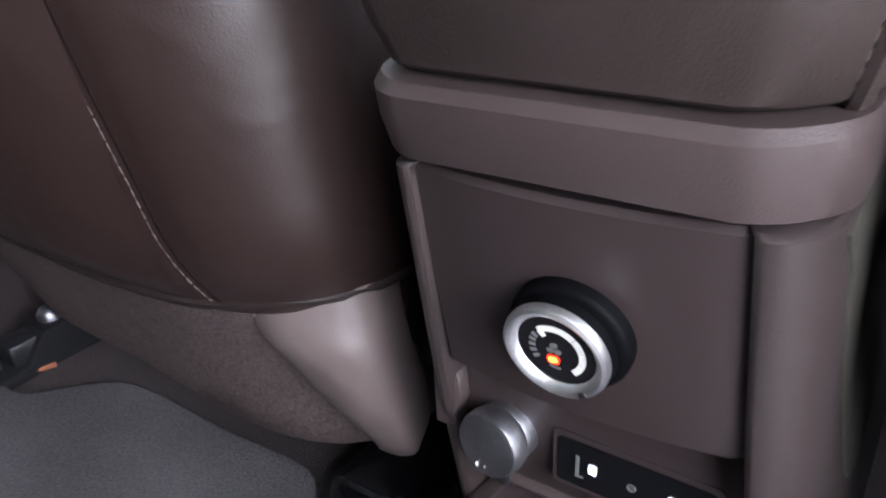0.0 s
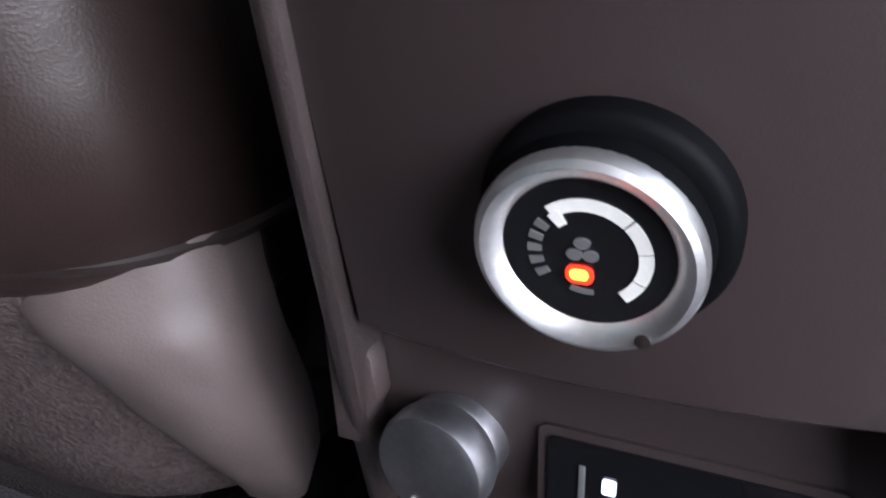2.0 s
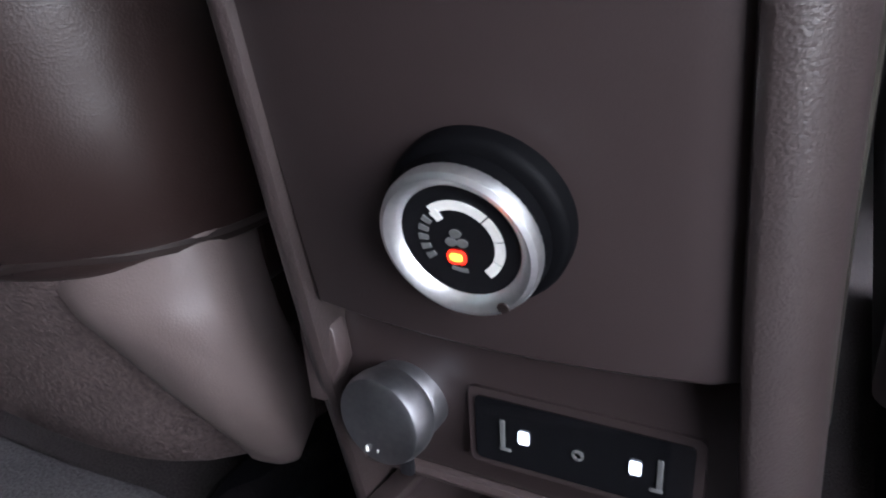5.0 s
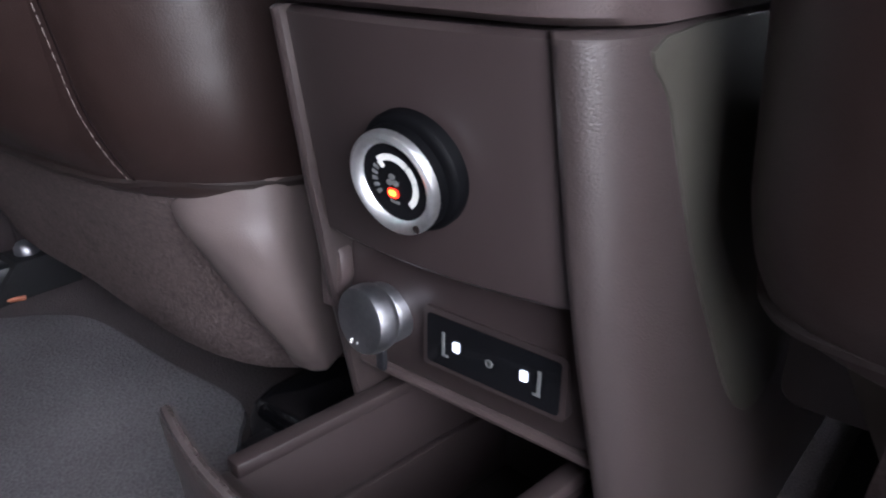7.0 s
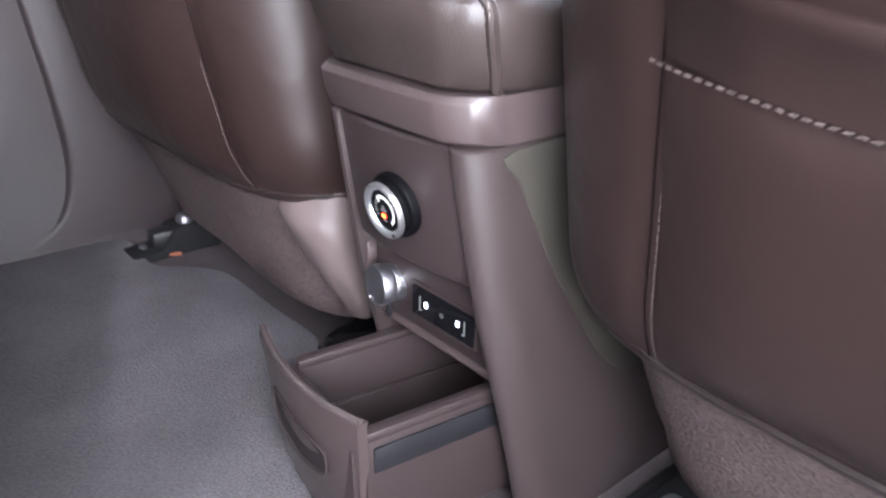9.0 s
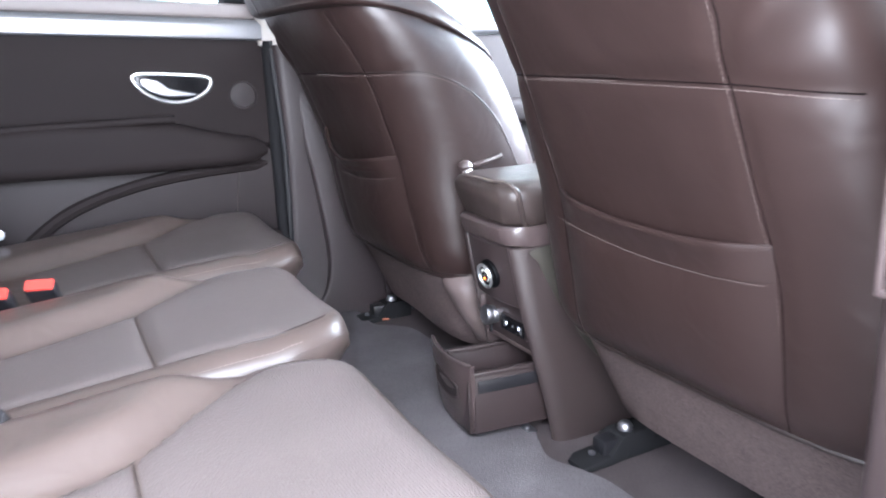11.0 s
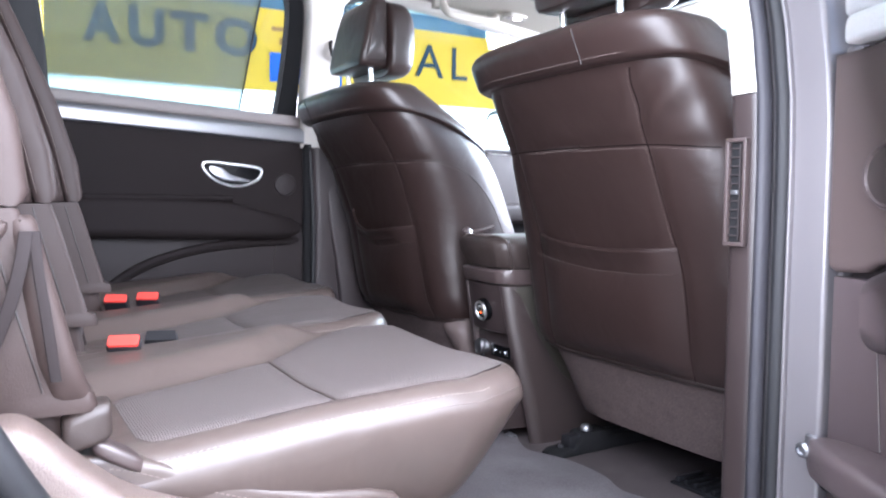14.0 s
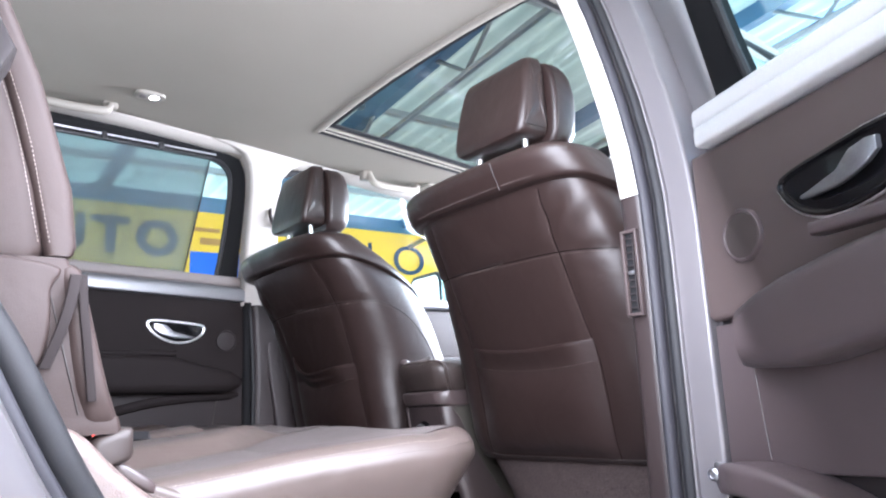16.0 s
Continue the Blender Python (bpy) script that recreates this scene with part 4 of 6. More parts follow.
def seat_d(z):
    return ease(z, (0.08, 0.33), (0.3, 0.31), (0.476, 0.315), (0.542, 0.315), (0.654, 0.3), (0.713, 0.265), (0.76, 0.2), (0.82, 0.13))


SIDE = [1]


def corner(x, z):
    """How square the seat's plan is: rounder towards the middle of the car."""
    if x * SIDE[0] > 0:
        return 3.9
    return lerp(z, (0.3, 4.0), (0.5, 2.95)) if SIDE[0] < 0 else lerp(z, (0.45, 4.6), (0.66, 3.3))


def inner(s, z):
    """How full the seat is towards the middle of the car."""
    if s > 0:
        return ease(z, (0.2, 1.105), (0.42, 1.11), (0.54, 1.085), (0.66, 1.03), (0.74, 0.985))
    return ease(z, (0.2, 0.985), (0.42, 0.985), (0.56, 1.01), (0.66, 1.03))


def wide(x, z):
    """Half width: fuller towards the middle of the car than towards the door."""
    return seat_w(z) * (ease(z, (0.2, 1.06), (0.4, 1.06), (0.54, 1.0), (0.68, 0.91), (0.74, 0.9)) if x * SIDE[0] > 0 else inner(SIDE[0], z))


# the two upright seams and the cross seam of the backrest, for a door on the +x side
SEAM_OUT = [(0.162, 0.735), (0.156, 0.7), (0.147, 0.625), (0.150, 0.5), (0.156, 0.45), (0.160, 0.4), (0.158, 0.3), (0.154, 0.24)]
SEAM_IN = [(0.184, 0.735), (0.194, 0.69), (0.2, 0.63), (0.192, 0.54), (0.186, 0.46), (0.187, 0.42), (0.2, 0.3), (0.21, 0.24)]
SEAM_SHIFT = [(0.24, 0.004), (0.3, 0.012), (0.42, 0.018), (0.54, 0.013), (0.66, 0.003), (0.735, 0.0)]
SEAM_CROSS = [(-0.25, 0.629), (-0.1, 0.629), (0.0, 0.628), (0.147, 0.625), (0.25, 0.617)]


def seam_in():
    """The inner upright seam: the passenger seat is cut wider there."""
    return SEAM_IN if SIDE[0] < 0 else [(x + lerp(z, *SEAM_SHIFT), z) for x, z in SEAM_IN]


def puff(x, z):
    """How far the padding swells between its seams, with slack and folds in the leather."""
    u = x * SIDE[0]
    upright = sorted((b, a) for a, b in SEAM_OUT), sorted((b, -a) for a, b in seam_in())
    out = 1.0
    for knots in upright:
        out *= 1 - math.exp(-((u - lerp(z, *knots)) / 0.013) ** 2)
    out *= 1 - math.exp(-((z - lerp(u, *SEAM_CROSS)) / 0.012) ** 2)
    folds = noise.noise(Vector((u * 34 + z * 12, z * 13, SIDE[0] * 3.0)))
    slack = noise.noise(Vector((u * 9, z * 7, SIDE[0] * 5.0)))
    shoulder = math.exp(-((u - 0.19) / 0.05) ** 2 - ((z - 0.69) / 0.05) ** 2)
    edge = min(1.0, max(0.0, (0.75 - z) / 0.03)) * min(1.0, max(0.0, (z - 0.24) / 0.02))
    return edge * (0.0034 * out + 0.0007 * folds + 0.0012 * slack + shoulder * 0.0045 * math.sin((u * 0.8 - z) * 95 + 1.0))


def seat_rear(x, z, grow=0.0):
    """The y of the seat's rear face at a place across it."""
    w, d, q = wide(x, z), seat_d(z), corner(x, z)
    return seat_y(z) + d / 2 * (1 - max(0.0, 1 - abs(x / w) ** q) ** (1 / q)) - grow - puff(x, z)


def seat_side(y, z):
    """How far the seat reaches towards the middle of the car at a depth and height."""
    d, q = seat_d(z), corner(-SIDE[0], z)
    v = min(1.0, abs((y - seat_y(z) - d / 2) / (d / 2)))
    return -SIDE[0] * wide(-SIDE[0], z) * (1 - v ** q) ** (1 / q)


def even_angles(n, w=0.28, d=0.25, q=3.0):
    """Angles that space points evenly round the seat's plan."""
    a = np.linspace(0, 2 * math.pi, 4001)
    c, s = np.cos(a), np.sin(a)
    x, y = w * np.sign(c) * np.abs(c) ** (2 / q), d / 2 * np.sign(s) * np.abs(s) ** (2 / q)
    run = np.concatenate(([0.0], np.cumsum(np.hypot(np.diff(x), np.diff(y)))))
    return [float(v) for v in np.interp(np.linspace(0, run[-1], n, endpoint=False), run, a)]


ANGLES = even_angles(150)


def seat_point(a, z, grow=0.0):
    c, s = math.cos(a), math.sin(a)
    q, d = corner(c, z), seat_d(z)
    x = (wide(c, z) + grow) * math.copysign(abs(c) ** (2 / q), c)
    y = seat_y(z) + d / 2 + (d / 2 + grow) * math.copysign(abs(s) ** (2 / q), s)
    if s < 0:
        y -= puff(x, z) * min(1.0, -3 * s)
    return x, y, z


def seat_ring(z, grow=0.0, angles=ANGLES):
    return [seat_point(a, z, grow) for a in angles]


def rear_line(pts, grow=0.001, n=8):
    """A line laid on the seat's rear face through places (x, z)."""
    return [(p.x, seat_rear(p.x, p.y, grow), p.y) for p in smooth_line([(x, z, 0) for x, z in pts], n)]


def rear_patch(x0, x1, z0, z1, grow, nx=18, nz=14, bulge=0.0):
    """A padded panel on the rear face, between x0(z) and x1(z)."""
    rows = []
    for j in range(nz + 1):
        v = j / nz
        z = z0 + (z1 - z0) * v
        row = []
        for i in range(nx + 1):
            u = i / nx
            x = x0(z) + (x1(z) - x0(z)) * u
            out = grow * min(1, 6 * min(u, 1 - u, 1.5 * v, 1.5 * (1 - v)) + 0.05) + bulge * (16 * u * (1 - u) * v * (1 - v)) ** 2
            row.append((x, seat_rear(x, z, out), z))
        rows.append(row)
    return loft(rows, closed=False)


def head_restraint(st):
    """Two pads on posts: a leaning rear block with piped sides and a rounder front pad."""
    def back(z):
        return lerp(z, (0.865, -0.108), (1.045, -0.07))

    rear = [[(x, y, z) for x, y in rrect(-0.112 * f, 0.112 * f, back(z) + (1 - f) * 0.06, -0.03, (0.016, 0.016, 0.006, 0.006), 4)]
            for z, f in ((0.868, 0.82), (0.871, 0.9), (0.878, 0.95), (0.89, 0.985), (0.93, 1.0), (0.98, 0.985), (1.012, 0.955), (1.028, 0.925), (1.036, 0.885), (1.04, 0.82))]
    hr = part("headrest", loft(rear), LEATHER, st, "adjustable leather headrest")
    front = [[(x, y, z) for x, y in rrect(-0.132 * f, 0.132 * f, -0.028, 0.046 - (1 - f) * 0.09, (0.012, 0.012, 0.03, 0.03), 4)]
             for z, f in ((0.85, 0.72), (0.853, 0.82), (0.862, 0.91), (0.88, 0.97), (0.92, 1.0), (0.96, 1.0), (0.995, 0.96), (1.015, 0.9), (1.027, 0.82), (1.033, 0.7))]
    pad = part("front_pad", loft(front), LEATHER, hr)
    for q in (-1, 1):
        loop = []
        for v, z in rrect(0.0, 1.0, 0.886, 1.016, 0.012, 5):
            y0, y1 = back(z) + 0.014, -0.036
            loop.append((y0 + (y1 - y0) * min(1.0, max(0.0, v)), z))
        cy, cz = sum(p[0] for p in loop) / len(loop), sum(p[1] for p in loop) / len(loop)

        def flank(z):
            return 0.112 * lerp(z, (0.878, 0.95), (0.89, 0.985), (0.93, 1.0), (0.98, 0.985), (1.012, 0.955), (1.028, 0.925))

        rings = [[(q * (flank(z) + h), cy + (y - cy) * f, cz + (z - cz) * f) for y, z in loop] for f, h in ((1.0, -0.002), (0.99, 0.0015), (0.9, 0.0035), (0.6, 0.005), (0.2, 0.0055))]
        part("side_pad", loft(rings), LEATHER, hr, "piped side cushion")
        part("piping", tube([(q * (flank(z) + 0.0006), y, z) for y, z in loop + loop[:1]], 0.0015, 6), SEAM, hr)
        part("pad_seam", tube(smooth_line([(q * 0.1325 * f, -0.02, z) for z, f in ((0.88, 0.97), (0.92, 1.0), (0.96, 1.0), (0.995, 0.96), (1.015, 0.9))]), 0.0011, 6), SEAM, pad)
        part("post", tube([(q * 0.072, -0.055, 0.79), (q * 0.072, -0.06, 0.88)], 0.0062, 10), CHROME, st, "chrome headrest post")
        part("post_collar", lathe([(0.013, 0.0), (0.013, 0.006), (0.009, 0.008)], 16, Matrix.Translation((q * 0.072, -0.0555, 0.815))), BLACK, st)


def front_seat(cx, dy, sx, label):
    """sx: +1 where the door is on the seat's +x side."""
    SIDE[0] = sx
    st = thing("front_seat", (cx, dy, 0.0), label, "car seat", "front seats")
    rings = [seat_ring(0.24 + 0.54 * k / 70) for k in range(71)]
    tuck = rings[0]
    my = seat_y(0.24) + seat_d(0.24) / 2
    rings = [[(x * f, my + (y - my) * f, z - h) for x, y, z in tuck] for f, h in ((0.95, 0.006), (0.975, 0.0065), (0.99, 0.004))] + rings
    part("backrest", loft(rings), LEATHER, st)
    # carpeted skirt under the leather
    part("skirt_core", loft([seat_ring(z, -0.018 - 0.02 * (0.24 - z)) for z in (0.105, 0.15, 0.2, 0.24)]), SKIRT_SIDE, st, "dark olive-brown side of the seat foot")
    felt = []
    for z in (0.095, 0.098, 0.125, 0.155, 0.185, 0.215, 0.232, 0.24):
        lo_, hi_ = (-0.252 + 0.1 * (z - 0.1), 0.262) if sx > 0 else (-0.262, 0.245)
        row = []
        for k in range(33):
            x = lo_ + (hi_ - lo_) * k / 32
            w, d, q = wide(x, z), seat_d(z), corner(x, z)
            y = seat_y(z) + d / 2 * (1 - max(0.0, 1 - abs(x / w) ** q) ** (1 / q)) + 0.006 + 0.02 * (0.24 - z) + (0.004 if z in (0.095,) or k in (0, 32) else 0.0)
            row.append((x, y, z - (0.03 * max(0.0, x / 0.25) * max(0.0, (0.15 - z) / 0.055) if sx < 0 else 0.0)))
        felt.append(row)
    part("back_skirt", slab(felt, 0.012), FELT, st, "brown felt lower back panel")
    if sx < 0:
        val = []
        for k in range(17):
            z = 0.258 - 0.148 * k / 16
            tuck = soft_step((z - 0.212) / 0.04)
            xl, yl = lerp(z, (0.11, 0.252), (0.125, 0.252), (0.15, 0.247), (0.18, 0.233), (0.21, 0.217), (0.24, 0.207), (0.264, 0.205)), lerp(z, (0.11, 0.129), (0.15, 0.108), (0.18, 0.094), (0.21, 0.082), (0.24, 0.07), (0.264, 0.064))
            xr, yr = lerp(z, (0.11, 0.277), (0.13, 0.281), (0.16, 0.284), (0.264, 0.283)), lerp(z, (0.11, 0.142), (0.15, 0.133), (0.19, 0.121), (0.264, 0.106))
            plump = 0.008 * math.sin(math.pi * min(1.0, (0.27 - z) / 0.16)) ** 0.6
            row = []
            for i in range(15):
                a = math.pi / 2 * i / 14
                bulge = plump * math.sin(2 * a) ** 0.5 + 0.0012 * noise.noise(Vector((a * 2.0, z * 45, 2.0)))
                row.append((xl + (xr - xl) * math.sin(a) + 0.5 * bulge - 0.014 * tuck, yl + (yr - yl) * (1 - math.cos(a)) - bulge + 0.02 * tuck, z))
            val.append(row + [(x - 0.012, y + 0.03, z) for x, y, _ in row[::-1]])
        tip = val[-1]
        mx, my = sum(p[0] for p in tip) / len(tip), sum(p[1] for p in tip) / len(tip)
        val += [[(mx + (x - mx) * f, my + (y - my) * f, 0.11 - h) for x, y, _ in tip] for f, h in ((0.93, 0.004), (0.8, 0.007), (0.5, 0.009))]
        part("side_valance", loft(val), VALANCE, st, "smooth padded brown side valance")
    hem = []
    for a in [math.pi * (0.93 + 1.14 * k / 120) for k in range(121)]:
        x, y, z = seat_point(a, 0.2405, 0.001)
        hem.append((x, y, z + 0.006 * math.exp(-((x + sx * 0.235) / 0.03) ** 2) + 0.001 * noise.noise(Vector((x * 40, y * 40, 1.0)))))
    part("hem_piping", tube(hem, 0.0032, 6), SEAM, st, "dark piping along the lower leather hem")
    # overhanging top roll
    top = []
    low = [ease(seat_point(a, 0.72)[1], (-0.2, 0.746), (-0.07, 0.743), (0.0, 0.732), (0.065, 0.69), (0.13, 0.622), (0.22, 0.52)) for a in ANGLES]
    for f, g in ((-0.03, 0.001), (-0.015, 0.010), (0.0, 0.015), (0.06, 0.0195), (0.16, 0.0215), (0.35, 0.022), (0.6, 0.022), (0.85, 0.02), (1.0, 0.015)):
        row = []
        for a, zl in zip(ANGLES, low):
            z = zl + f * (0.797 - zl)
            fade = ease(seat_point(a, z)[1], (-0.1, 1.0), (0.03, 0.75), (0.12, 0.45), (0.2, 0.3))
            px, py, _ = seat_point(a, min(z, 0.797), g * fade)
            row.append((px, py, z))
        top.append(row)
    last = top[-1]
    my = sum(p[1] for p in last) / len(last)
    for f, h in ((0.97, 0.803), (0.93, 0.807), (0.8, 0.813), (0.5, 0.818), (0.15, 0.819)):
        top.append([(x * f, my + (y - my) * f, h) for x, y, z in last])
    roll = part("top_roll", loft(top), LEATHER, st, "overhanging padded leather top roll")
    part("roll_seam", tube([(sx * 0.095, seat_rear(0.095, z, 0.0235), z) for z in (0.745, 0.755, 0.77, 0.785, 0.797)], 0.0008, 6), SEAM, roll)
    part("roll_stitching", stitches([(x, seat_rear(x, 0.752, 0.0225), 0.752) for x in [-0.24 + 0.48 * k / 24 for k in range(25)]], 0.005, 0.003, 0.0007), THREAD, roll)
    if sx < 0:
        part("rail_cap", loft([[(0.23 + u * f, y, v * f) for u, v in rrect(-0.042, 0.042, 0.0, 0.058, (0.004, 0.004, 0.024, 0.024), 5)] for y, f in ((0.125, 0.62), (0.128, 0.8), (0.136, 0.94), (0.15, 1.0), (0.25, 1.0))]), GLOSS_BLACK, st, "gloss black end cap of the seat rail")
    # panel seams on the back
    for q, pts in ((1, SEAM_OUT), (-1, seam_in())):
        part("back_seam", tube(rear_line([(sx * q * x, z) for x, z in pts], -0.0004), 0.0012, 6), SEAM_DARK, st)
        part("seam_stitching", stitches(rear_line([(sx * q * (x - 0.005), z) for x, z in pts], 0.0001), 0.0045, 0.002, 0.0004), THREAD, st)
    part("cross_seam", tube(rear_line([(sx * x, z) for x, z in SEAM_CROSS], -0.0004), 0.0012, 6), SEAM_DARK, st)
    part("cross_stitching", stitches(rear_line([(sx * x, z - 0.005) for x, z in SEAM_CROSS], 0.0001), 0.0045, 0.002, 0.0005), THREAD, st)
    lo, hi = (-0.203, 0.155) if sx > 0 else (-0.155, 0.188)
    pocket = part("map_pocket", rear_patch(lambda z: lo, lambda z: hi, 0.248, 0.438, 0.010, bulge=0.006), LEATHER, st, "sewn leather map pocket")
    sag = [(lo + (hi - lo) * u, 0.472 - 0.012 * (u if sx > 0 else 1 - u) - 0.013 * math.sin(math.pi * u)) for u in (0, 0.1, 0.25, 0.5, 0.75, 0.9, 1.0)]
    gape = 0.010 if sx > 0 else 0.022
    flap = []
    for v in [k / 8 for k in range(9)] + [1 + k / 6 for k in range(1, 9)]:
        row = []
        for i in range(25):
            u = i / 24
            x = lo + (hi - lo) * u
            d = 1 - u if sx > 0 else u
            top = 0.472 - 0.012 * (1 - d) - 0.013 * math.sin(math.pi * u) + (0.085 * max(0.0, (0.5 - u) / 0.5) ** 2 if sx < 0 else 0.0)
            edge = min(1.0, 7 * min(u, 1 - u) + 0.04)
            open_ = (0.0125 + gape * math.sin(math.pi * u) ** 0.8) * edge
            if v <= 1:
                z, g = top - 0.037 * (1 - v), 0.0125 * edge + (open_ - 0.0125 * edge) * v ** 1.4
            elif v <= 1.67:
                a = math.pi * (v - 1) / 0.667
                z, g = top + 0.005 * math.sin(a), open_ - 0.0045 * (1 - math.cos(a))
            else:
                z, g = top - 0.02 * (v - 1.6) / 0.7, open_ - 0.009
            row.append((x, seat_rear(x, min(z, 0.47), max(g, 0.0006)), z))
        flap.append(row)
    part("pocket_band", loft(flap, closed=False), LEATHER, pocket, "folded upper edge of the pocket")
    part("pocket_stitching", stitches(rear_line([(x, z - 0.038) for x, z in sag], 0.0131), 0.0034, 0.0022, 0.0005), THREAD, pocket)
    # side seam towards the other seat
    side = smooth_line([(0, y, z) for y, z in ((-0.075, 0.631), (-0.02, 0.631), (0.03, 0.627), (0.085, 0.608), (0.13, 0.578), (0.17, 0.535), (0.2, 0.483), (0.225, 0.42), (0.235, 0.36))])
    part("side_seam", tube([(seat_side(p.y, p.z), p.y, p.z) for p in side], 0.0012, 6), SEAM, st)
    part("side_stitching", stitches([(seat_side(p.y, p.z - 0.005) - sx * 0.0004, p.y, p.z - 0.005) for p in side], 0.0045, 0.002, 0.0006), THREAD, st)
    part("seat_base", box(-0.18, 0.18, 0.21, 0.6, 0.13, 0.275, 0.01), BLACK, st, "black seat frame under the cushion")
    # cushion in front
    cush = [[(u, y, v) for u, v in rrect(-0.26, 0.26, 0.19, h, (0.02, 0.02, 0.05, 0.05), 5)] for y, h in ((0.16, 0.30), (0.3, 0.33), (0.5, 0.36), (0.62, 0.37), (0.68, 0.34))]
    part("cushion", loft(cush), LEATHER, st)
    flank = [[(-sx * u, y, v) for u, v in rrect(0.2, 0.305, 0.14, h, (0.01, 0.012, 0.035, 0.03), 5)] for y, h in ((0.19, 0.40), (0.26, 0.41), (0.4, 0.405), (0.55, 0.395), (0.64, 0.37), (0.67, 0.33))]
    part("cushion_bolster", loft(flank), LEATHER, st, "raised inner side bolster of the cushion")
    head_restraint(st)
    # rails with feet
    for q in (-1, 1):
        rail = part("seat_rail", box(q * 0.235 - 0.016, q * 0.235 + 0.016, 0.10, 0.68, 0.012, 0.04, 0.005), BLACK, st, "black steel seat rail")
        if q * sx < 0 and sx < 0:
            continue
        if sx > 0 and q < 0:
            part("rail_cover", loft([[(q * 0.235 + u * f, y, v * f) for u, v in rrect(-0.046, 0.024, 0.002, 0.032, (0.003, 0.003, 0.012, 0.012), 4)] for y, f in ((0.128, 0.7), (0.133, 0.9), (0.15, 1.0), (0.55, 1.0))]), RAIL_BLACK, rail, "black plastic rail cover")
        part("foot", loft([[(q * 0.235 + u, y, v) for u, v in rrect(-0.026 * f, 0.026 * f, 0.0, h, 0.004, 2)] for y, h, f in ((0.055, 0.008, 0.8), (0.07, 0.014, 1.0), (0.11, 0.016, 1.0), (0.135, 0.044, 0.9), (0.2, 0.046, 0.9))]), RAIL_BLACK, rail)
        part("bolt", lathe([(0.013, 0.0), (0.013, 0.006), (0.009, 0.012), (0.004, 0.014)], 12, Matrix.Translation((q * 0.235 + 0.002, 0.155, 0.045))), STEEL, rail)
        part("pin", lathe([(0.006, 0.0), (0.006, 0.004), (0.002, 0.006)], 10, Matrix.Translation((q * 0.235, 0.088, 0.0165))), STEEL, rail)
    return st


front_seat(0.42, 0.0, 1, "dark brown leather front passenger seat with a back pocket")
front_seat(-0.42, -0.055, -1, "dark brown leather driver's seat with a back pocket")

# recliner lever end beside the console
lever = thing("recliner_lever", (-0.112, 0.05, 0.463), "short brown plastic lever with a round boss beside the armrest", "lever")
part("arm", tube(smooth_line([(-0.004, 0.0, -0.002), (0.002, 0.025, 0.004), (0.016, 0.05, 0.014)]), 0.0048, 8), PLASTIC, lever)
part("boss", lathe([(0.0, -0.012), (0.009, -0.009), (0.013, 0.0), (0.011, 0.006), (0.006, 0.01), (0.0, 0.011)], 20, Matrix.Translation((0.006, -0.022, 0.0))), PLASTIC, lever)

# ---- centre console ----
con = thing("centre_console", (0, 0, 0), "brown plastic centre console with armrest, seen from behind", "console")


def face_y(z):
    return ease(z, (0.0, 0.085), (0.08, 0.07), (0.16, 0.05), (0.24, 0.03), (0.36, 0.008), (0.4, 0.0))


def half(z):
    return ease(z, (0.0, 0.108), (0.05, 0.104), (0.15, 0.098), (0.25, 0.092), (0.36, 0.088))


def cheek_ring(z, slim):
    """Plan of a side cheek: a full rounded rear corner outside, a tight one inside."""
    w1, w0, y0 = half(z) - slim, half(z) - 0.0225, face_y(z) - 0.006
    ring = [(w0, 0.56), (w0, y0 + 0.004), (w0 + 0.0008, y0 + 0.0012), (w0 + 0.003, y0)]
    for k in range(10):
        a = radians(90 * k / 9)
        ring.append((w1 + (0.0185 - slim) * (math.sin(a) - 1), y0 + 0.034 * (1 - math.cos(a))))
    return ring + [(w1, 0.2), (w1, 0.56)]


for sx in (-1, 1):
    leg = [[(sx * u, v, z) for u, v in cheek_ring(z, 0.007 if sx < 0 else 0.0)] for z in [0.0, 0.03, 0.07, 0.12, 0.17, 0.22, 0.27, 0.32, 0.347, 0.351]]
    leg.append([(sx * (abs(u) - 0.002), v + 0.002, 0.353) for u, v, _ in ((abs(a), b, c) for a, b, c in leg[-1])])
    part("side_cheek", loft(leg), CHEEK, con, "rounded grained side cheek")
part("core", loft([[(u, v, z) for u, v in rrect(-half(z) + 0.02, half(z) - 0.02, face_y(z) + 0.05, 0.55, 0.004, 2)] for z in (0.165, 0.25, 0.358)]), TRIM_DARK, con)
part("front_core", box(-0.08, 0.08, 0.2, 0.55, 0.0, 0.165, 0.004), TRIM_DARK, con)


def bowed(x, z, out=0.0):
    return face_y(z) - 0.009 + 1.6 * x * x - out


rows = []
for z in (0.243, 0.246, 0.27, 0.3, 0.33, 0.35, 0.3525):
    e = 0.003 if z in (0.243, 0.3525) else 0.0
    rows.append([(x, bowed(x, z) + e + (0.003 if abs(x) > 0.0685 else 0), z) for x in [-0.067 + 0.138 * k / 16 for k in range(17)]])
part("upper_panel", slab(rows, 0.012), PLASTIC_SMOOTH, con, "smooth curved upper panel")
# the pointed edge strip beside the panel
part("edge_strip", tube(smooth_line([(-0.0695, 0.013, 0.352), (-0.0715, 0.021, 0.31), (-0.0795, 0.034, 0.26), (-0.0805, 0.042, 0.235), (-0.081, 0.05, 0.2), (-0.081, 0.06, 0.155)]), 0.003, 8), PLASTIC, con)
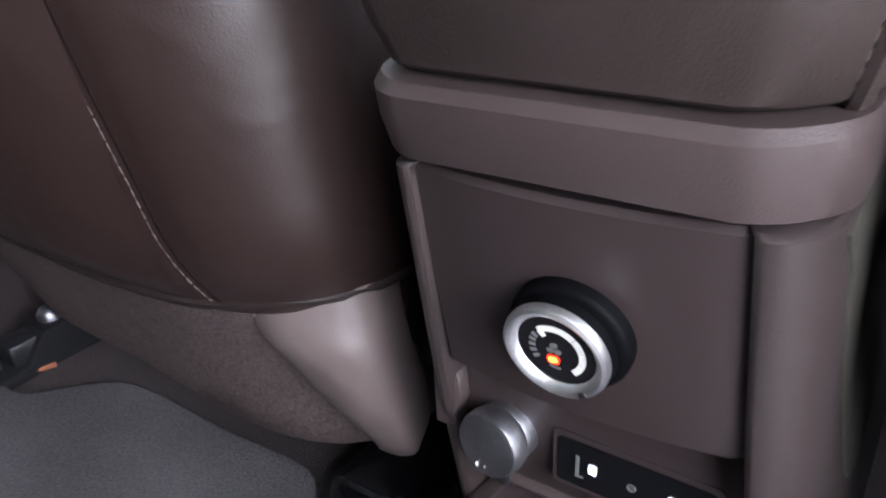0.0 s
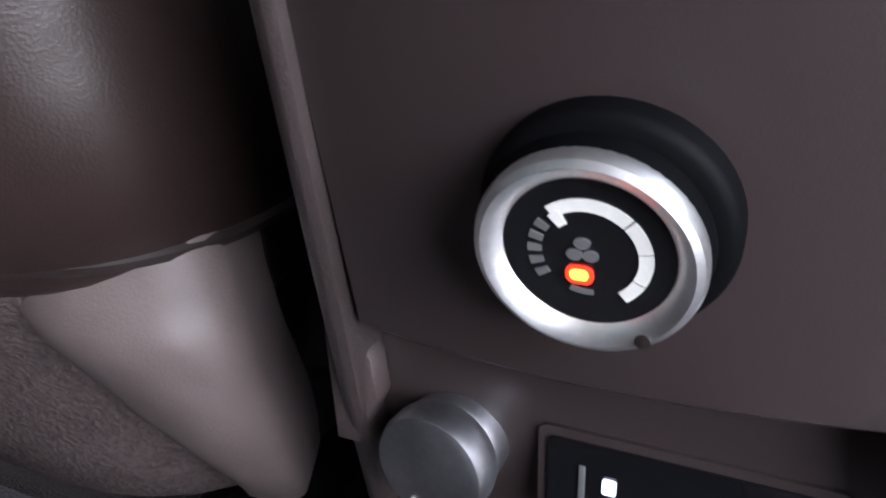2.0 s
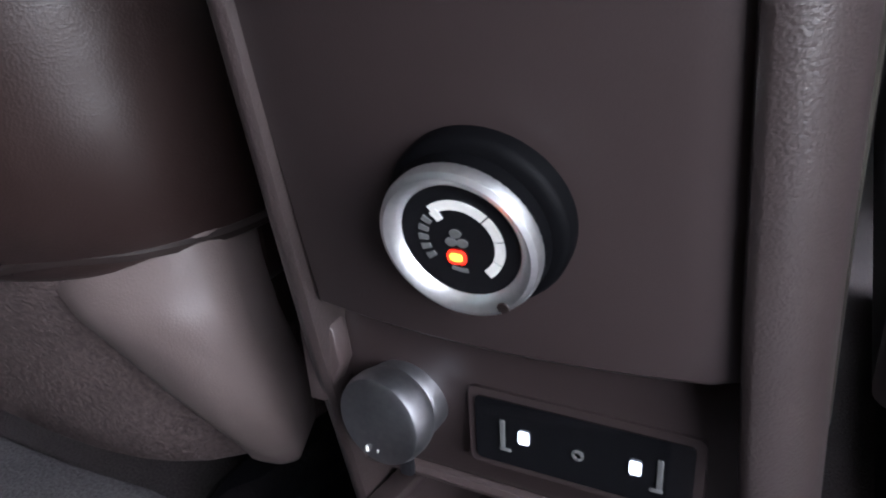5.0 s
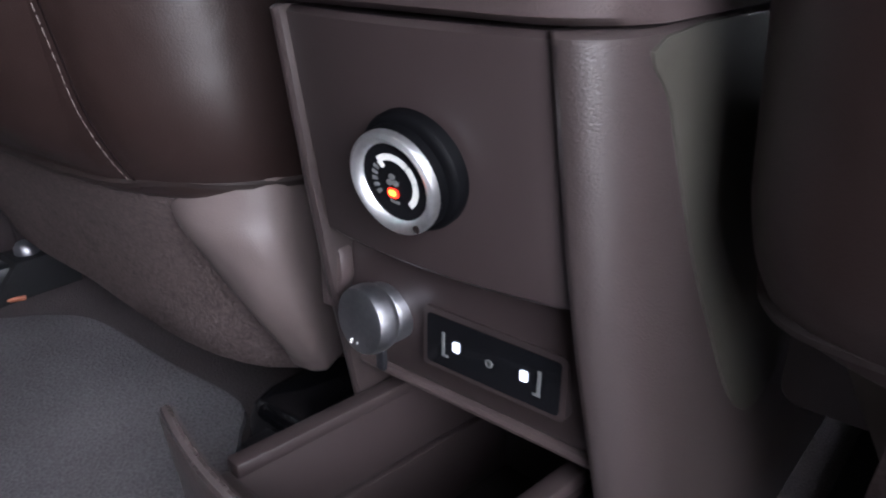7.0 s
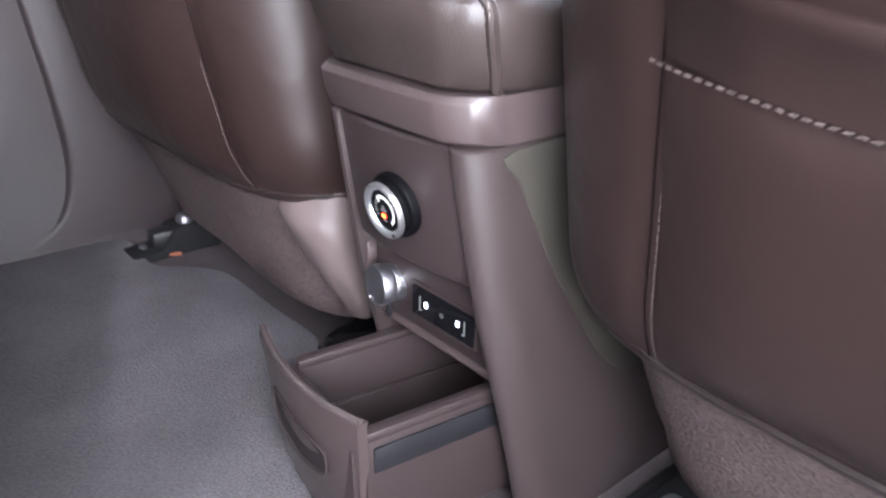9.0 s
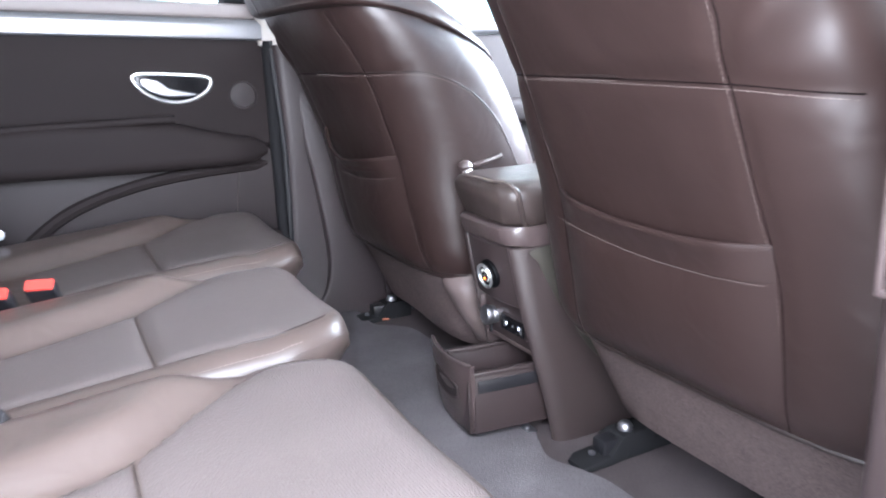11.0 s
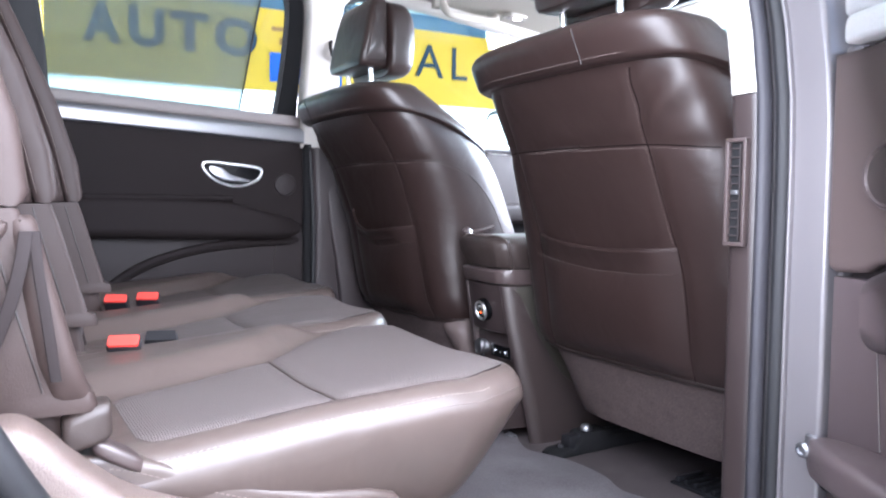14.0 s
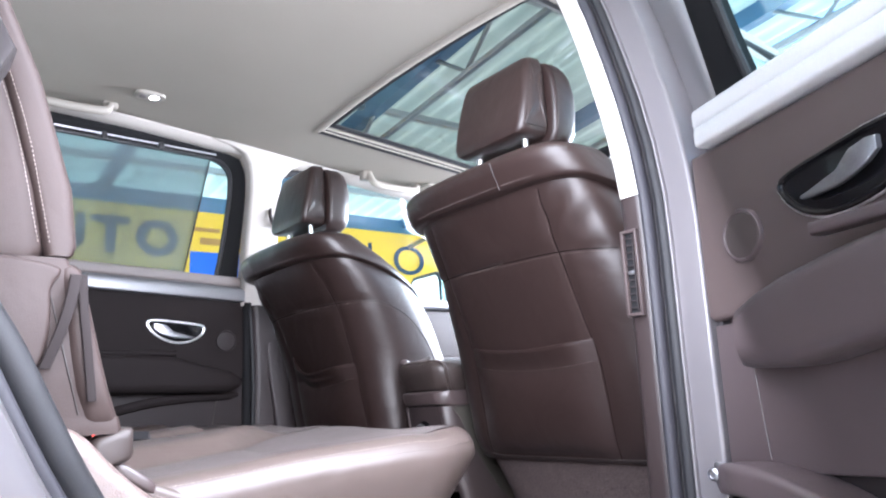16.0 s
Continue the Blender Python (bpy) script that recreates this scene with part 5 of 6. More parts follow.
part("corner_tab", prism([(-0.085, 0.243), (-0.075, 0.237), (-0.069, 0.228), (-0.068, 0.214), (-0.073, 0.203), (-0.077, 0.195), (-0.085, 0.195)], 0.034, 0.044, 0.002, "y"), PLASTIC, con)
low = []
for z, o in ((0.158, 0.0), (0.166, -0.003), (0.18, -0.001), (0.21, 0.001), (0.236, 0.008), (0.243, 0.014)):
    low.append([(x, face_y(z) + 0.006 + o, z) for x in [-0.076 + 0.152 * k / 12 for k in range(13)]])
part("lower_panel", slab(low, 0.012), PLASTIC_SMOOTH, con, "recessed lower panel with switches")
part("lip", tube([(x, face_y(0.158) + 0.004, 0.157) for x in (-0.075, -0.03, 0.03, 0.075)], 0.0035, 8), PLASTIC, con)

for sx in (-1, 1):
    flank = smooth_poly([(0.042, 0.35), (0.05, 0.325), (0.07, 0.285), (0.092, 0.245), (0.118, 0.205), (0.15, 0.158), (0.182, 0.13), (0.212, 0.124), (0.25, 0.137), (0.29, 0.17), (0.32, 0.24), (0.33, 0.345), (0.2, 0.35)], 4)
    bm = prism(flank, *sorted((sx * 0.08, sx * 0.0915)), 0.0015)
    for v in bm.verts:
        v.co.x += sx * (half(v.co.z) - 0.09)
    part("side_panel", bm, BRONZE_GLOSS, con, "glossy dark bronze side panel")

# the collar and the padded armrest
col = [[(u, v + 1.9 * u * u, z) for u, v in rrect(-0.09, 0.09, f - 0.004, 0.5, (0.03, 0.03, 0.01, 0.01), 8)] for z, f in ((0.3545, 0.003), (0.3575, -0.004), (0.372, -0.010), (0.384, -0.012), (0.388, -0.007))]
part("collar", loft(col), PLASTIC, con, "brown plastic collar under the armrest")
arm = []
for z, f, w in ((0.389, -0.008, 0.088), (0.392, -0.014, 0.0905), (0.41, -0.022, 0.095), (0.43, -0.030, 0.099), (0.444, -0.032, 0.098), (0.453, -0.028, 0.092), (0.458, -0.018, 0.082), (0.46, -0.002, 0.068)):
    arm.append([(u, v + 1.0 * u * u + (0.02 * abs(u) / w if v < 0.05 else 0), z) for u, v in rrect(-w, w, f, 0.42, (0.026, 0.034, 0.03, 0.03), 8)])
armrest = part("armrest_lid", loft(arm), LEATHER_ARM, con, "padded leather armrest lid")
# welt: up the rear corner, then along the rear edge of the top
welt = [arm[k][14] for k in range(5)] + [arm[5][13], arm[6][11], arm[6][9]]
a, b = arm[6][9], arm[6][8]
welt += [tuple(a[i] + (b[i] - a[i]) * q for i in range(3)) for q in (0.25, 0.5, 0.75, 1.0)] + [arm[6][5], arm[6][2]]
part("welt", tube(smooth_line(welt), 0.0042, 8), LEATHER_ARM, armrest, "raised double-stitched leather welt")
for o in (-0.0022, 0.0022):
    part("lid_stitching", stitches([(x + o * 0.8, y - 0.0036, z + 0.002 + o * 0.5) for x, y, z in smooth_line(welt)], 0.004, 0.0025, 0.0006), THREAD_LIGHT, armrest)

# the rotary control
tilt = Matrix.Translation((0.0024, bowed(0.0, 0.293), 0.2927)) @ Matrix.Rotation(radians(101), 4, "X") @ Matrix.Translation((0, 0, -0.0055))
knob = thing("climate_knob", (0, 0, 0), "round climate dial with bright chrome ring and lit orange mark", "dial")
part("base_ring", lathe([(0.0258, -0.006), (0.0258, 0.009), (0.0252, 0.0105), (0.0235, 0.0115), (0.021, 0.012)], 48, tilt @ Matrix.Translation((0.0012, 0.001, 0))), KNOB_BLACK, knob, "black rubber base")
part("grip", lathe([(0.0235, 0.003), (0.0228, 0.012), (0.0222, 0.0165)], 48, tilt), KNOB_BLACK, knob)
part("chrome_ring", lathe([(0.0222, 0.0155), (0.0224, 0.018), (0.0218, 0.0198), (0.0204, 0.0207), (0.019, 0.0200), (0.0172, 0.0183), (0.0166, 0.0172)], 64, tilt), CHROME, knob, "bright chrome bezel")
part("face", lathe([(0.0168, 0.0160), (0.0168, 0.0173), (0.0005, 0.0173)], 48, tilt), GLOSS_BLACK, knob, "gloss black dial face")


def dial_arc(r0, r1, a0, a1, h, n=24):
    """A thin arc on the dial face, a in degrees from the right, upwards."""
    rows = []
    for k in range(n + 1):
        a = radians(a0 + (a1 - a0) * k / n)
        rows.append([tilt @ Vector((r * math.cos(a), r * math.sin(a), q)) for r, q in ((r0, h), (r1, h), (r1, h - 0.0003), (r0, h - 0.0003))])
    return loft(rows)


for a0, a1 in ((-52, -28), (-26, 8), (10, 44), (46, 128)):
    part("scale_arc", dial_arc(0.0098, 0.0125, a0, a1, 0.0177, 10), WHITE_INK, knob, "white printed scale")
part("scale_hook", dial_arc(0.0076, 0.0108, 118, 132, 0.0178, 6), WHITE_INK, knob)
for a in (142, 158, 174, 190, 206):
    part("grey_mark", dial_arc(0.0088, 0.0116, a, a + 9, 0.0177, 4), GREY_INK, knob)
for k in range(3):
    a = radians(90 + 120 * k)
    part("fan_blade", lathe([(0.0013, 0.0), (0.0013, 0.0004), (0.0, 0.0004)], 14, tilt @ Matrix.Translation((0.0018 * math.cos(a) - 0.0008, 0.0018 * math.sin(a) + 0.0008, 0.0174)) @ Matrix.Diagonal((1.25, 1.0, 1, 1))), GREY_INK, knob)
part("indicator", loft([[tilt @ Vector((u - 0.0014, v - 0.0048, h)) for u, v in rrect(-0.0027, 0.0027, -0.0021, 0.0021, 0.0016, 4)] for h in (0.0174, 0.0179)]), LED, knob, "lit orange indicator")
part("indicator_core", loft([[tilt @ Vector((u - 0.0014, v - 0.0046, h)) for u, v in rrect(-0.0018, 0.0018, -0.0012, 0.0012, 0.001, 4)] for h in (0.0178, 0.0182)]), LED_CORE, knob)
part("pointer_notch", lathe([(0.0016, 0.0), (0.0016, 0.0006), (0.0, 0.0008)], 12, tilt @ Matrix.Translation((0.0115, -0.0163, 0.0205))), SEAM, knob, "small dark pointer on the ring")
part("caption", dial_arc(0.0082, 0.0094, -112, -82, 0.0177, 6), GREY_INK, knob)

# the power socket with its cap hanging open
sock = thing("power_socket", (-0.049, 0.041, 0.199), "silver-capped power outlet below the dial", "socket")
turn = Matrix.Rotation(radians(86), 4, "X")
part("rim", lathe([(0.0165, -0.01), (0.0165, 0.001), (0.0155, 0.003), (0.0135, 0.003)], 36, Matrix.Translation((0.002, 0, 0.0)) @ turn), STEEL, sock, "steel outlet rim")
cap_m = Matrix.Translation((0.002, -0.001, 0.0)) @ Matrix.Rotation(radians(-6), 4, "Z") @ turn
cap = part("cap", lathe([(0.014, 0.0), (0.0175, 0.003), (0.0182, 0.006), (0.0182, 0.011), (0.0172, 0.014), (0.015, 0.015), (0.0005, 0.0152)], 40, cap_m), STEEL, sock, "round silver-grey outlet cap")
part("hinge_strap", box(0.0, 0.006, -0.004, 0.0, -0.032, -0.014, 0.0015), BLACK, sock)
for x in (-0.005, 0.0, 0.004):
    part("cap_mark", box(x, x + 0.0012, -0.0168, -0.0160, -0.0125, -0.0098, 0.0002, 1), WHITE_INK, cap)

# heated-seat switches
sw = thing("seat_heater_switches", (0.021, face_y(0.196) + 0.0045, 0.1965), "gloss black rocker panel with two lit seat-heater icons", "switch panel")
part("bezel", loft([[(u, y, v) for u, v in rrect(-0.041, 0.041, -0.0165, 0.0165, 0.003, 4)] for y in (0.004, -0.0025)]), PLASTIC_SMOOTH, sw)
part("rocker", loft([[(u, y, v) for u, v in rrect(-0.038, 0.038, -0.0135, 0.0135, 0.002, 4)] for y in (0.0, -0.0034)]), GLOSS_BLACK, sw, "gloss black rocker face")
for q in (-1, 1):
    part("seat_icon", box(q * 0.0195 - 0.002, q * 0.0195 + 0.002, -0.0042, -0.0036, -0.0024, 0.003, 0.0006, 1), ICON, sw, "lit white icon")
    part("icon_back", box(q * 0.0275 - 0.001, q * 0.0275 + 0.001, -0.0041, -0.0036, -0.006, 0.006, 0.0003, 1), GREY_INK, sw)
    part("icon_foot", box(q * 0.0265 - 0.0022, q * 0.0265 + 0.0022, -0.0041, -0.0036, -0.0075, -0.006, 0.0003, 1), GREY_INK, sw)
part("centre_mark", lathe([(0.0022, 0.0), (0.0022, 0.0004), (0.0012, 0.0005), (0.0012, 0.0)], 16, Matrix.Translation((0, -0.0036, -0.001)) @ Matrix.Rotation(radians(90), 4, "X")), GREY_INK, sw)

# the pulled-out storage drawer
dr = thing("console_drawer", (-0.006, 0.05, -0.009), "brown plastic storage drawer pulled out of the console", "drawer")


dr.rotation_euler = (0, radians(-2), radians(-7))


def drawer_front(x):
    return -0.112 + (2.4 if x > -0.012 else 1.3) * (x + 0.012) ** 2


front = []
for z, o, w in ((0.03, 0.012, 0.064), (0.034, 0.006, 0.069), (0.07, 0.0, 0.074), (0.12, -0.004, 0.079), (0.155, -0.008, 0.083), (0.159, -0.007, 0.0835)):
    xs_ = [-w - 0.010 - max(0, z - 0.04) * 0.11 + (2 * w + max(0, z - 0.04) * 0.11) * k / 16 for k in range(17)]
    front.append([(x, drawer_front(x) + o, z) for x in xs_] + [(x, drawer_front(x) + o + 0.008, z) for x in xs_[::-1]])
part("front_panel", loft(front), PLASTIC, dr, "curved drawer front with a finger recess")
part("top_edge", tube([(x, drawer_front(x) - 0.004, 0.1595) for x in [-0.105 + 0.177 * k / 14 for k in range(15)]], 0.0032, 8), HIGHLIGHT_EDGE, dr, "glossy upper edge of the drawer front, lightened for its highlight")
# no hollow here: a dark patch on the front gives the recess its shade
rec = smooth_poly([(-0.067, 0.12), (-0.05, 0.121), (0.0, 0.117), (0.029, 0.114), (0.034, 0.105), (0.031, 0.092), (0.0, 0.088), (-0.045, 0.091), (-0.063, 0.096), (-0.069, 0.108)], 3)
r0 = [(x, drawer_front(x) - 0.0048, z) for x, z in rec]
part("finger_recess_shade", loft([r0, [(x * 0.97, y - 0.0002, 0.105 + (z - 0.105) * 0.9) for x, y, z in r0]], caps=(False, True)), TRIM_DARK, dr, "dark patch for the shade in the finger recess")
part("recess_rim", tube(r0 + r0[:1], 0.0018, 6), PLASTIC_SMOOTH, dr)
for x0, x1 in ((-0.062, -0.056), (0.062, 0.068)):
    part("side", box(x0, x1, -0.094, 0.11, 0.035, 0.143, 0.0018), PLASTIC_SMOOTH, dr)
    part("side_top", box(x0 - 0.003, x1 + 0.003, -0.094, 0.11, 0.137, 0.1455, 0.002), PLASTIC_SMOOTH, dr)
part("runner", box(0.0685, 0.0715, -0.088, 0.11, 0.108, 0.130, 0.001), BLACK, dr, "black side runner")
part("bottom", box(-0.058, 0.064, -0.094, 0.11, 0.035, 0.041, 0.0015), TRIM_DARK, dr)
part("inner_ledge", box(-0.0565, -0.05, -0.094, 0.11, 0.041, 0.092, 0.002), PLASTIC_SMOOTH, dr, "moulded ledge along the drawer wall")
part("back_wall", box(-0.058, 0.064, 0.104, 0.11, 0.041, 0.14, 0.002), TRIM_DARK, dr)
part("inner_front", box(-0.058, 0.064, -0.104, -0.096, 0.035, 0.143, 0.002), PLASTIC_SMOOTH, dr)

clips = thing("carpet_clip", (0.052, 0.05, 0.0), "small steel clip at the console's foot", "clip")
part("plate", box(-0.012, 0.014, -0.008, 0.012, 0.0, 0.014, 0.003), STEEL, clips)
part("screw", lathe([(0.005, 0), (0.005, 0.004), (0.0, 0.005)], 10, Matrix.Translation((0, 0, 0.014))), STEEL, clips)

# ---- rear bench: three single seats ----
def insert_in(y, k):
    """Inner edge of the perforated insert: it widens to the cushion's edge in front."""
    return k * ease(y, (-0.86, -0.035), (-0.80, -0.045), (-0.60, -0.09), (-0.53, -0.15), (-0.47, -0.192), (-0.40, -0.215))


def insert_out(y, k):
    return k * ease(y, (-0.86, 0.18), (-0.6, 0.176), (-0.46, 0.184), (-0.40, 0.212))


def plan_half(y, w):
    """Half width of the cushion with its rounded front corners."""
    e = min(1.0, max(0.0, -0.345 - y) / 0.115)
    return w - 0.075 * (1 - math.sqrt(max(0.0, 1 - (1 - e) ** 2)))


def front_drop(y):
    """How far the cushion's front edge rolls down."""
    return 0.02 * (1 - math.sqrt(max(0.0, 1 - (1 - min(1.0, max(0.0, -0.345 - y) / 0.03)) ** 2)))


def cushion_top(x, y, w):
    """Height of the cushion: a flat insert between two side rolls that die away in front."""
    k = w / 0.234
    a, b = insert_in(y, k), insert_out(y, k)
    roll_in = 0.026 * soft_step((a - x) / (0.06 * k)) * ease(y, (-0.88, 1.0), (-0.55, 1.0), (-0.44, 0.35), (-0.38, 0.1))
    roll_out = 0.013 * soft_step((x - b) / 0.035) * ease(y, (-0.88, 1.0), (-0.5, 1.0), (-0.41, 0.2))
    seams = 0.003 * (math.exp(-((x - a) / 0.006) ** 2) + math.exp(-((x - b) / 0.006) ** 2)) + 0.0035 * math.exp(-((y + 0.60) / 0.007) ** 2) * soft_step((x - a) / 0.01) * soft_step((b - x) / 0.01)
    slack = 0.0016 * noise.noise(Vector((x * 11, y * 11, w * 20)))
    v = (y + 0.88) / 0.5
    return 0.302 + roll_in + roll_out - seams + slack - 0.004 * math.cos(min(1.0, abs(x / w)) * math.pi) + ease(v, (0.0, -0.02), (0.35, -0.006), (0.75, 0.012), (1.0, 0.022))


def rear_seat(cx, w, dy, label, outer):
    st = thing("rear_seat", (cx, dy, 0.0), label, "car seat", "rear seats")
    k = w / 0.234
    rings = []
    ylist = [-0.885 + 0.50 * q / 30 for q in range(31)] + [-0.385 + 0.04 * math.sin(math.pi / 2 * q / 10) for q in range(1, 11)]
    for y in ylist:
        v = (y + 0.885) / 0.54
        ww, drop, zb = plan_half(y, w), front_drop(y), 0.178
        back = 0.085 * v ** 3
        zl, zr = cushion_top(-ww + 0.042, y, w) - drop, cushion_top(ww - 0.042, y, w) - drop
        ring = []
        for side, zt in ((-1, zl), (1, zr)):
            flank = [(side * ww * f, y - back * (1 - g), zb + (zt - 0.034 - zb) * g) for f, g in ((0.87, 0.0), (0.905, 0.12), (0.945, 0.35), (0.975, 0.6), (0.993, 0.82), (1.0, 1.0))]
            bend = [(side * (ww - 0.042 + 0.042 * math.cos(a)), y, zt - 0.034 + 0.034 * math.sin(a)) for a in (radians(15 * q) for q in range(1, 6))]
            if side < 0:
                ring += flank + bend
                ring += [(x, y, cushion_top(x, y, w) - drop) for x in [-(ww - 0.042) + 2 * (ww - 0.042) * q / 40 for q in range(41)]]
            else:
                ring += bend[::-1] + flank[::-1]
        rings.append(ring)
    part("cushion", loft(rings), LEATHER_LIGHT, st, "taupe leather seat cushion")

    for nm, y0, y1 in (("rear_insert", -0.815, -0.603), ("front_insert", -0.597, -0.357)):
        grid = []
        for j in range(23):
            y = y0 + (y1 - y0) * j / 22
            row = []
            for i in range(31):
                u = i / 30
                r = 0.028 * (1 - math.sqrt(max(0.0, 1 - (1 - min(1.0, (y - y0) / 0.028)) ** 2))) if nm == "rear_insert" else 0.0
                lim = plan_half(y, w) - 0.04
                a, b = max(insert_in(y, k) + r + 0.001, -lim), min(insert_out(y, k) - r - 0.001, lim)
                x = a + (b - a) * u
                e = min(1, 9 * min(u, 1 - u, 1.3 * j / 22, 1.3 * (1 - j / 22)) + 0.1)
                row.append((x, y, cushion_top(x, y, w) - front_drop(y) + 0.0005 + 0.0022 * e))
            grid.append(row)
        part(nm, loft(grid, closed=False), INSERT, st, "perforated seat insert")
    for f in (insert_in, insert_out):
        line = []
        for q in range(33):
            y = -0.80 + 0.42 * q / 32
            lim = plan_half(y, w) - 0.04
            x = max(-lim, min(lim, f(y, k)))
            line.append((x, y, cushion_top(x, y, w) - front_drop(y) + 0.0006))
        part("insert_seam", tube(line, 0.001, 6), SEAM, st)
    xa, xb = insert_in(-0.6, k), insert_out(-0.6, k)
    part("cross_seam", tube([(xa + (xb - xa) * q / 14, -0.60, cushion_top(xa + (xb - xa) * q / 14, -0.60, w) + 0.0004) for q in range(15)], 0.0009, 6), SEAM, st)
    rim = [(-(plan_half(y, w) - 0.0048), y, cushion_top(-(plan_half(y, w) - 0.042), y, w) - front_drop(y) - 0.0205) for y in ylist[6:-2]]
    rim += [(x * q, y, cushion_top(x * q, y, w) - front_drop(y) - 0.004) for x, y in ((plan_half(-0.348, w) - 0.03, -0.3475),) for q in (-1, -0.6, -0.2, 0.2, 0.6, 1)]
    rim += [(plan_half(y, w) - 0.0048, y, cushion_top(plan_half(y, w) - 0.042, y, w) - front_drop(y) - 0.0205) for y in ylist[6:-2][::-1]]
    part("edge_piping", tube(smooth_line(rim, 2), 0.0013, 6), LEATHER_LIGHT, st, "piped seam round the cushion's upper edge")
    for sx in (-1, 1):
        edge = [(sx * (plan_half(y, w) - 0.012), y, cushion_top(sx * (plan_half(y, w) - 0.042), y, w) - 0.0098) for y in [-0.87 + 0.45 * q / 24 for q in range(25)]]
        part("edge_stitching", stitches(edge, 0.004, 0.0025, 0.0005), THREAD_LIGHT, st)
        skirt = [(-0.89, 0.305), (-0.84, 0.299), (-0.79, 0.279), (-0.746, 0.259), (-0.695, 0.241), (-0.644, 0.228), (-0.585, 0.22), (-0.555, 0.21), (-0.535, 0.185), (-0.532, 0.17), (-0.6, 0.163), (-0.89, 0.163)]
        part("side_skirt", prism(skirt, *sorted((sx * (w - 0.05), sx * (w - 0.002))), 0.008, seg=3), LEATHER_LIGHT, st, "stitched lower side skirt")
        part("skirt_stitching", stitches(smooth_line([(sx * (w - 0.002), y, z - 0.013) for y, z in skirt[:8]]), 0.0035, 0.0025, 0.0005), THREAD_LIGHT, st)
        part("leg", box(*sorted((sx * (w - 0.09), sx * (w - 0.05))), -0.62, -0.5, 0.0, 0.185, 0.006), BLACK, st, "black steel seat leg")
        part("rear_leg", box(*sorted((sx * (w - 0.09), sx * (w - 0.05))), -0.9, -0.78, 0.0, 0.185, 0.006), BLACK, st)
    # backrest: lower part, upper pad, head restraint
    def by(z):
        return ease(z, (0.28, -0.868), (0.34, -0.878), (0.52, -0.925), (0.66, -0.955), (0.76, -0.99), (0.98, -1.075))

    lowr = [[(u, by(z) + v, z) for u, v in rrect(-w * f, w * f, -0.12, 0.0, (0.01, 0.01, 0.022, 0.022), 5)] for z, f in ((0.24, 0.9), (0.28, 0.95), (0.34, 0.97), (0.42, 0.98), (0.5, 0.98), (0.525, 0.98))]
    back = part("backrest_lower", loft(lowr), REAR_LEATHER, st, "flat lower backrest")
    upr = [[(u, by(z) + v + 0.0, z) for u, v in rrect(-w * f, w * f, -0.13, 0.0 + q, (0.012, 0.012, 0.035, 0.035), 6)] for z, f, q in ((0.522, 0.95, -0.02), (0.527, 1.0, -0.004), (0.54, 1.015, 0.004), (0.6, 1.02, 0.008), (0.72, 1.02, 0.006), (0.85, 1.0, 0.0), (0.93, 0.95, -0.004), (0.965, 0.86, -0.02), (0.975, 0.7, -0.04))]
    up = part("backrest_upper", loft(upr), REAR_LEATHER, st, "padded upper backrest")
    for sx in (-1, 1):
        bol = [[(sx * u, by(z) + v, z) for u, v in rrect(w * 0.7, w * 1.03, -0.012, 0.006 + q, (0.01, 0.01, min(0.014, q), min(0.014, q)), 4)] for z, q in ((0.527, 0.004), (0.53, 0.010), (0.54, 0.016), (0.6, 0.022), (0.72, 0.02), (0.84, 0.014), (0.92, 0.01), (0.95, 0.004))]
        part("back_bolster", loft(bol), REAR_LEATHER, up)
        for o in (-0.0165, -0.006):
            part("bolster_stitching", stitches([(sx * (w * 1.03 + 0.0004), by(z) + o, z) for z in [0.54 + 0.36 * q / 20 for q in range(21)]], 0.0026, 0.0022, 0.0005), THREAD_LIGHT, up)
        # belt channel down the side of the backrest
        chan = [[(sx * u, by(z) + v, z) for u, v in rrect(w * 0.84, w * 1.03, -0.06, f, 0.009, 4)] for z, f in ((0.345, 0.022), (0.35, 0.024), (0.362, 0.024), (0.366, 0.014), (0.42, 0.013), (0.5, 0.012), (0.525, 0.01))]
        part("side_piece", loft(chan), REAR_LEATHER, back, "brown plastic side piece")
        part("panel_joint", tube([(sx * w * 1.03, by(z) - 0.016, z) for z in (0.366, 0.44, 0.52)], 0.0011, 6), SEAM, back)
        part("channel_seam", tube(smooth_line([(sx * w * 0.78, by(0.52) + 0.003, 0.52), (sx * w * 0.72, by(0.45) + 0.003, 0.45), (sx * w * 0.6, by(0.38) + 0.003, 0.38), (sx * w * 0.5, by(0.3) + 0.003, 0.3)]), 0.004, 6), SEAM, back)
        if outer < 1 or sx < 0:
            continue
        plate = [(-0.934, 0.517), (-0.9325, 0.49), (-0.932, 0.446), (-0.942, 0.404), (-0.962, 0.362), (-0.975, 0.335), (-1.04, 0.33), (-1.06, 0.4), (-1.075, 0.517)]
        part("side_shield", prism(smooth_poly(plate, 4), sx * w * 0.99, sx * (w * 1.03 + 0.011), 0.006, seg=4), REAR_LEATHER, back, "smooth brown moulded side shield")
        edge_pad = [[(sx * (w * 1.03 + u), v, z) for u, v in rrect(-0.024, h, y0, y1, (0.004, 0.012, 0.012, 0.004), 6)] for z, y0, y1, h in
                    ((0.352, -0.892, -0.858, -0.004), (0.362, -0.897, -0.862, 0.003), (0.39, -0.905, -0.872, 0.006), (0.43, -0.912, -0.882, 0.006), (0.47, -0.918, -0.892, 0.006), (0.5, -0.923, -0.899, 0.004), (0.514, -0.927, -0.902, 0.001), (0.519, -0.928, -0.906, -0.004))]
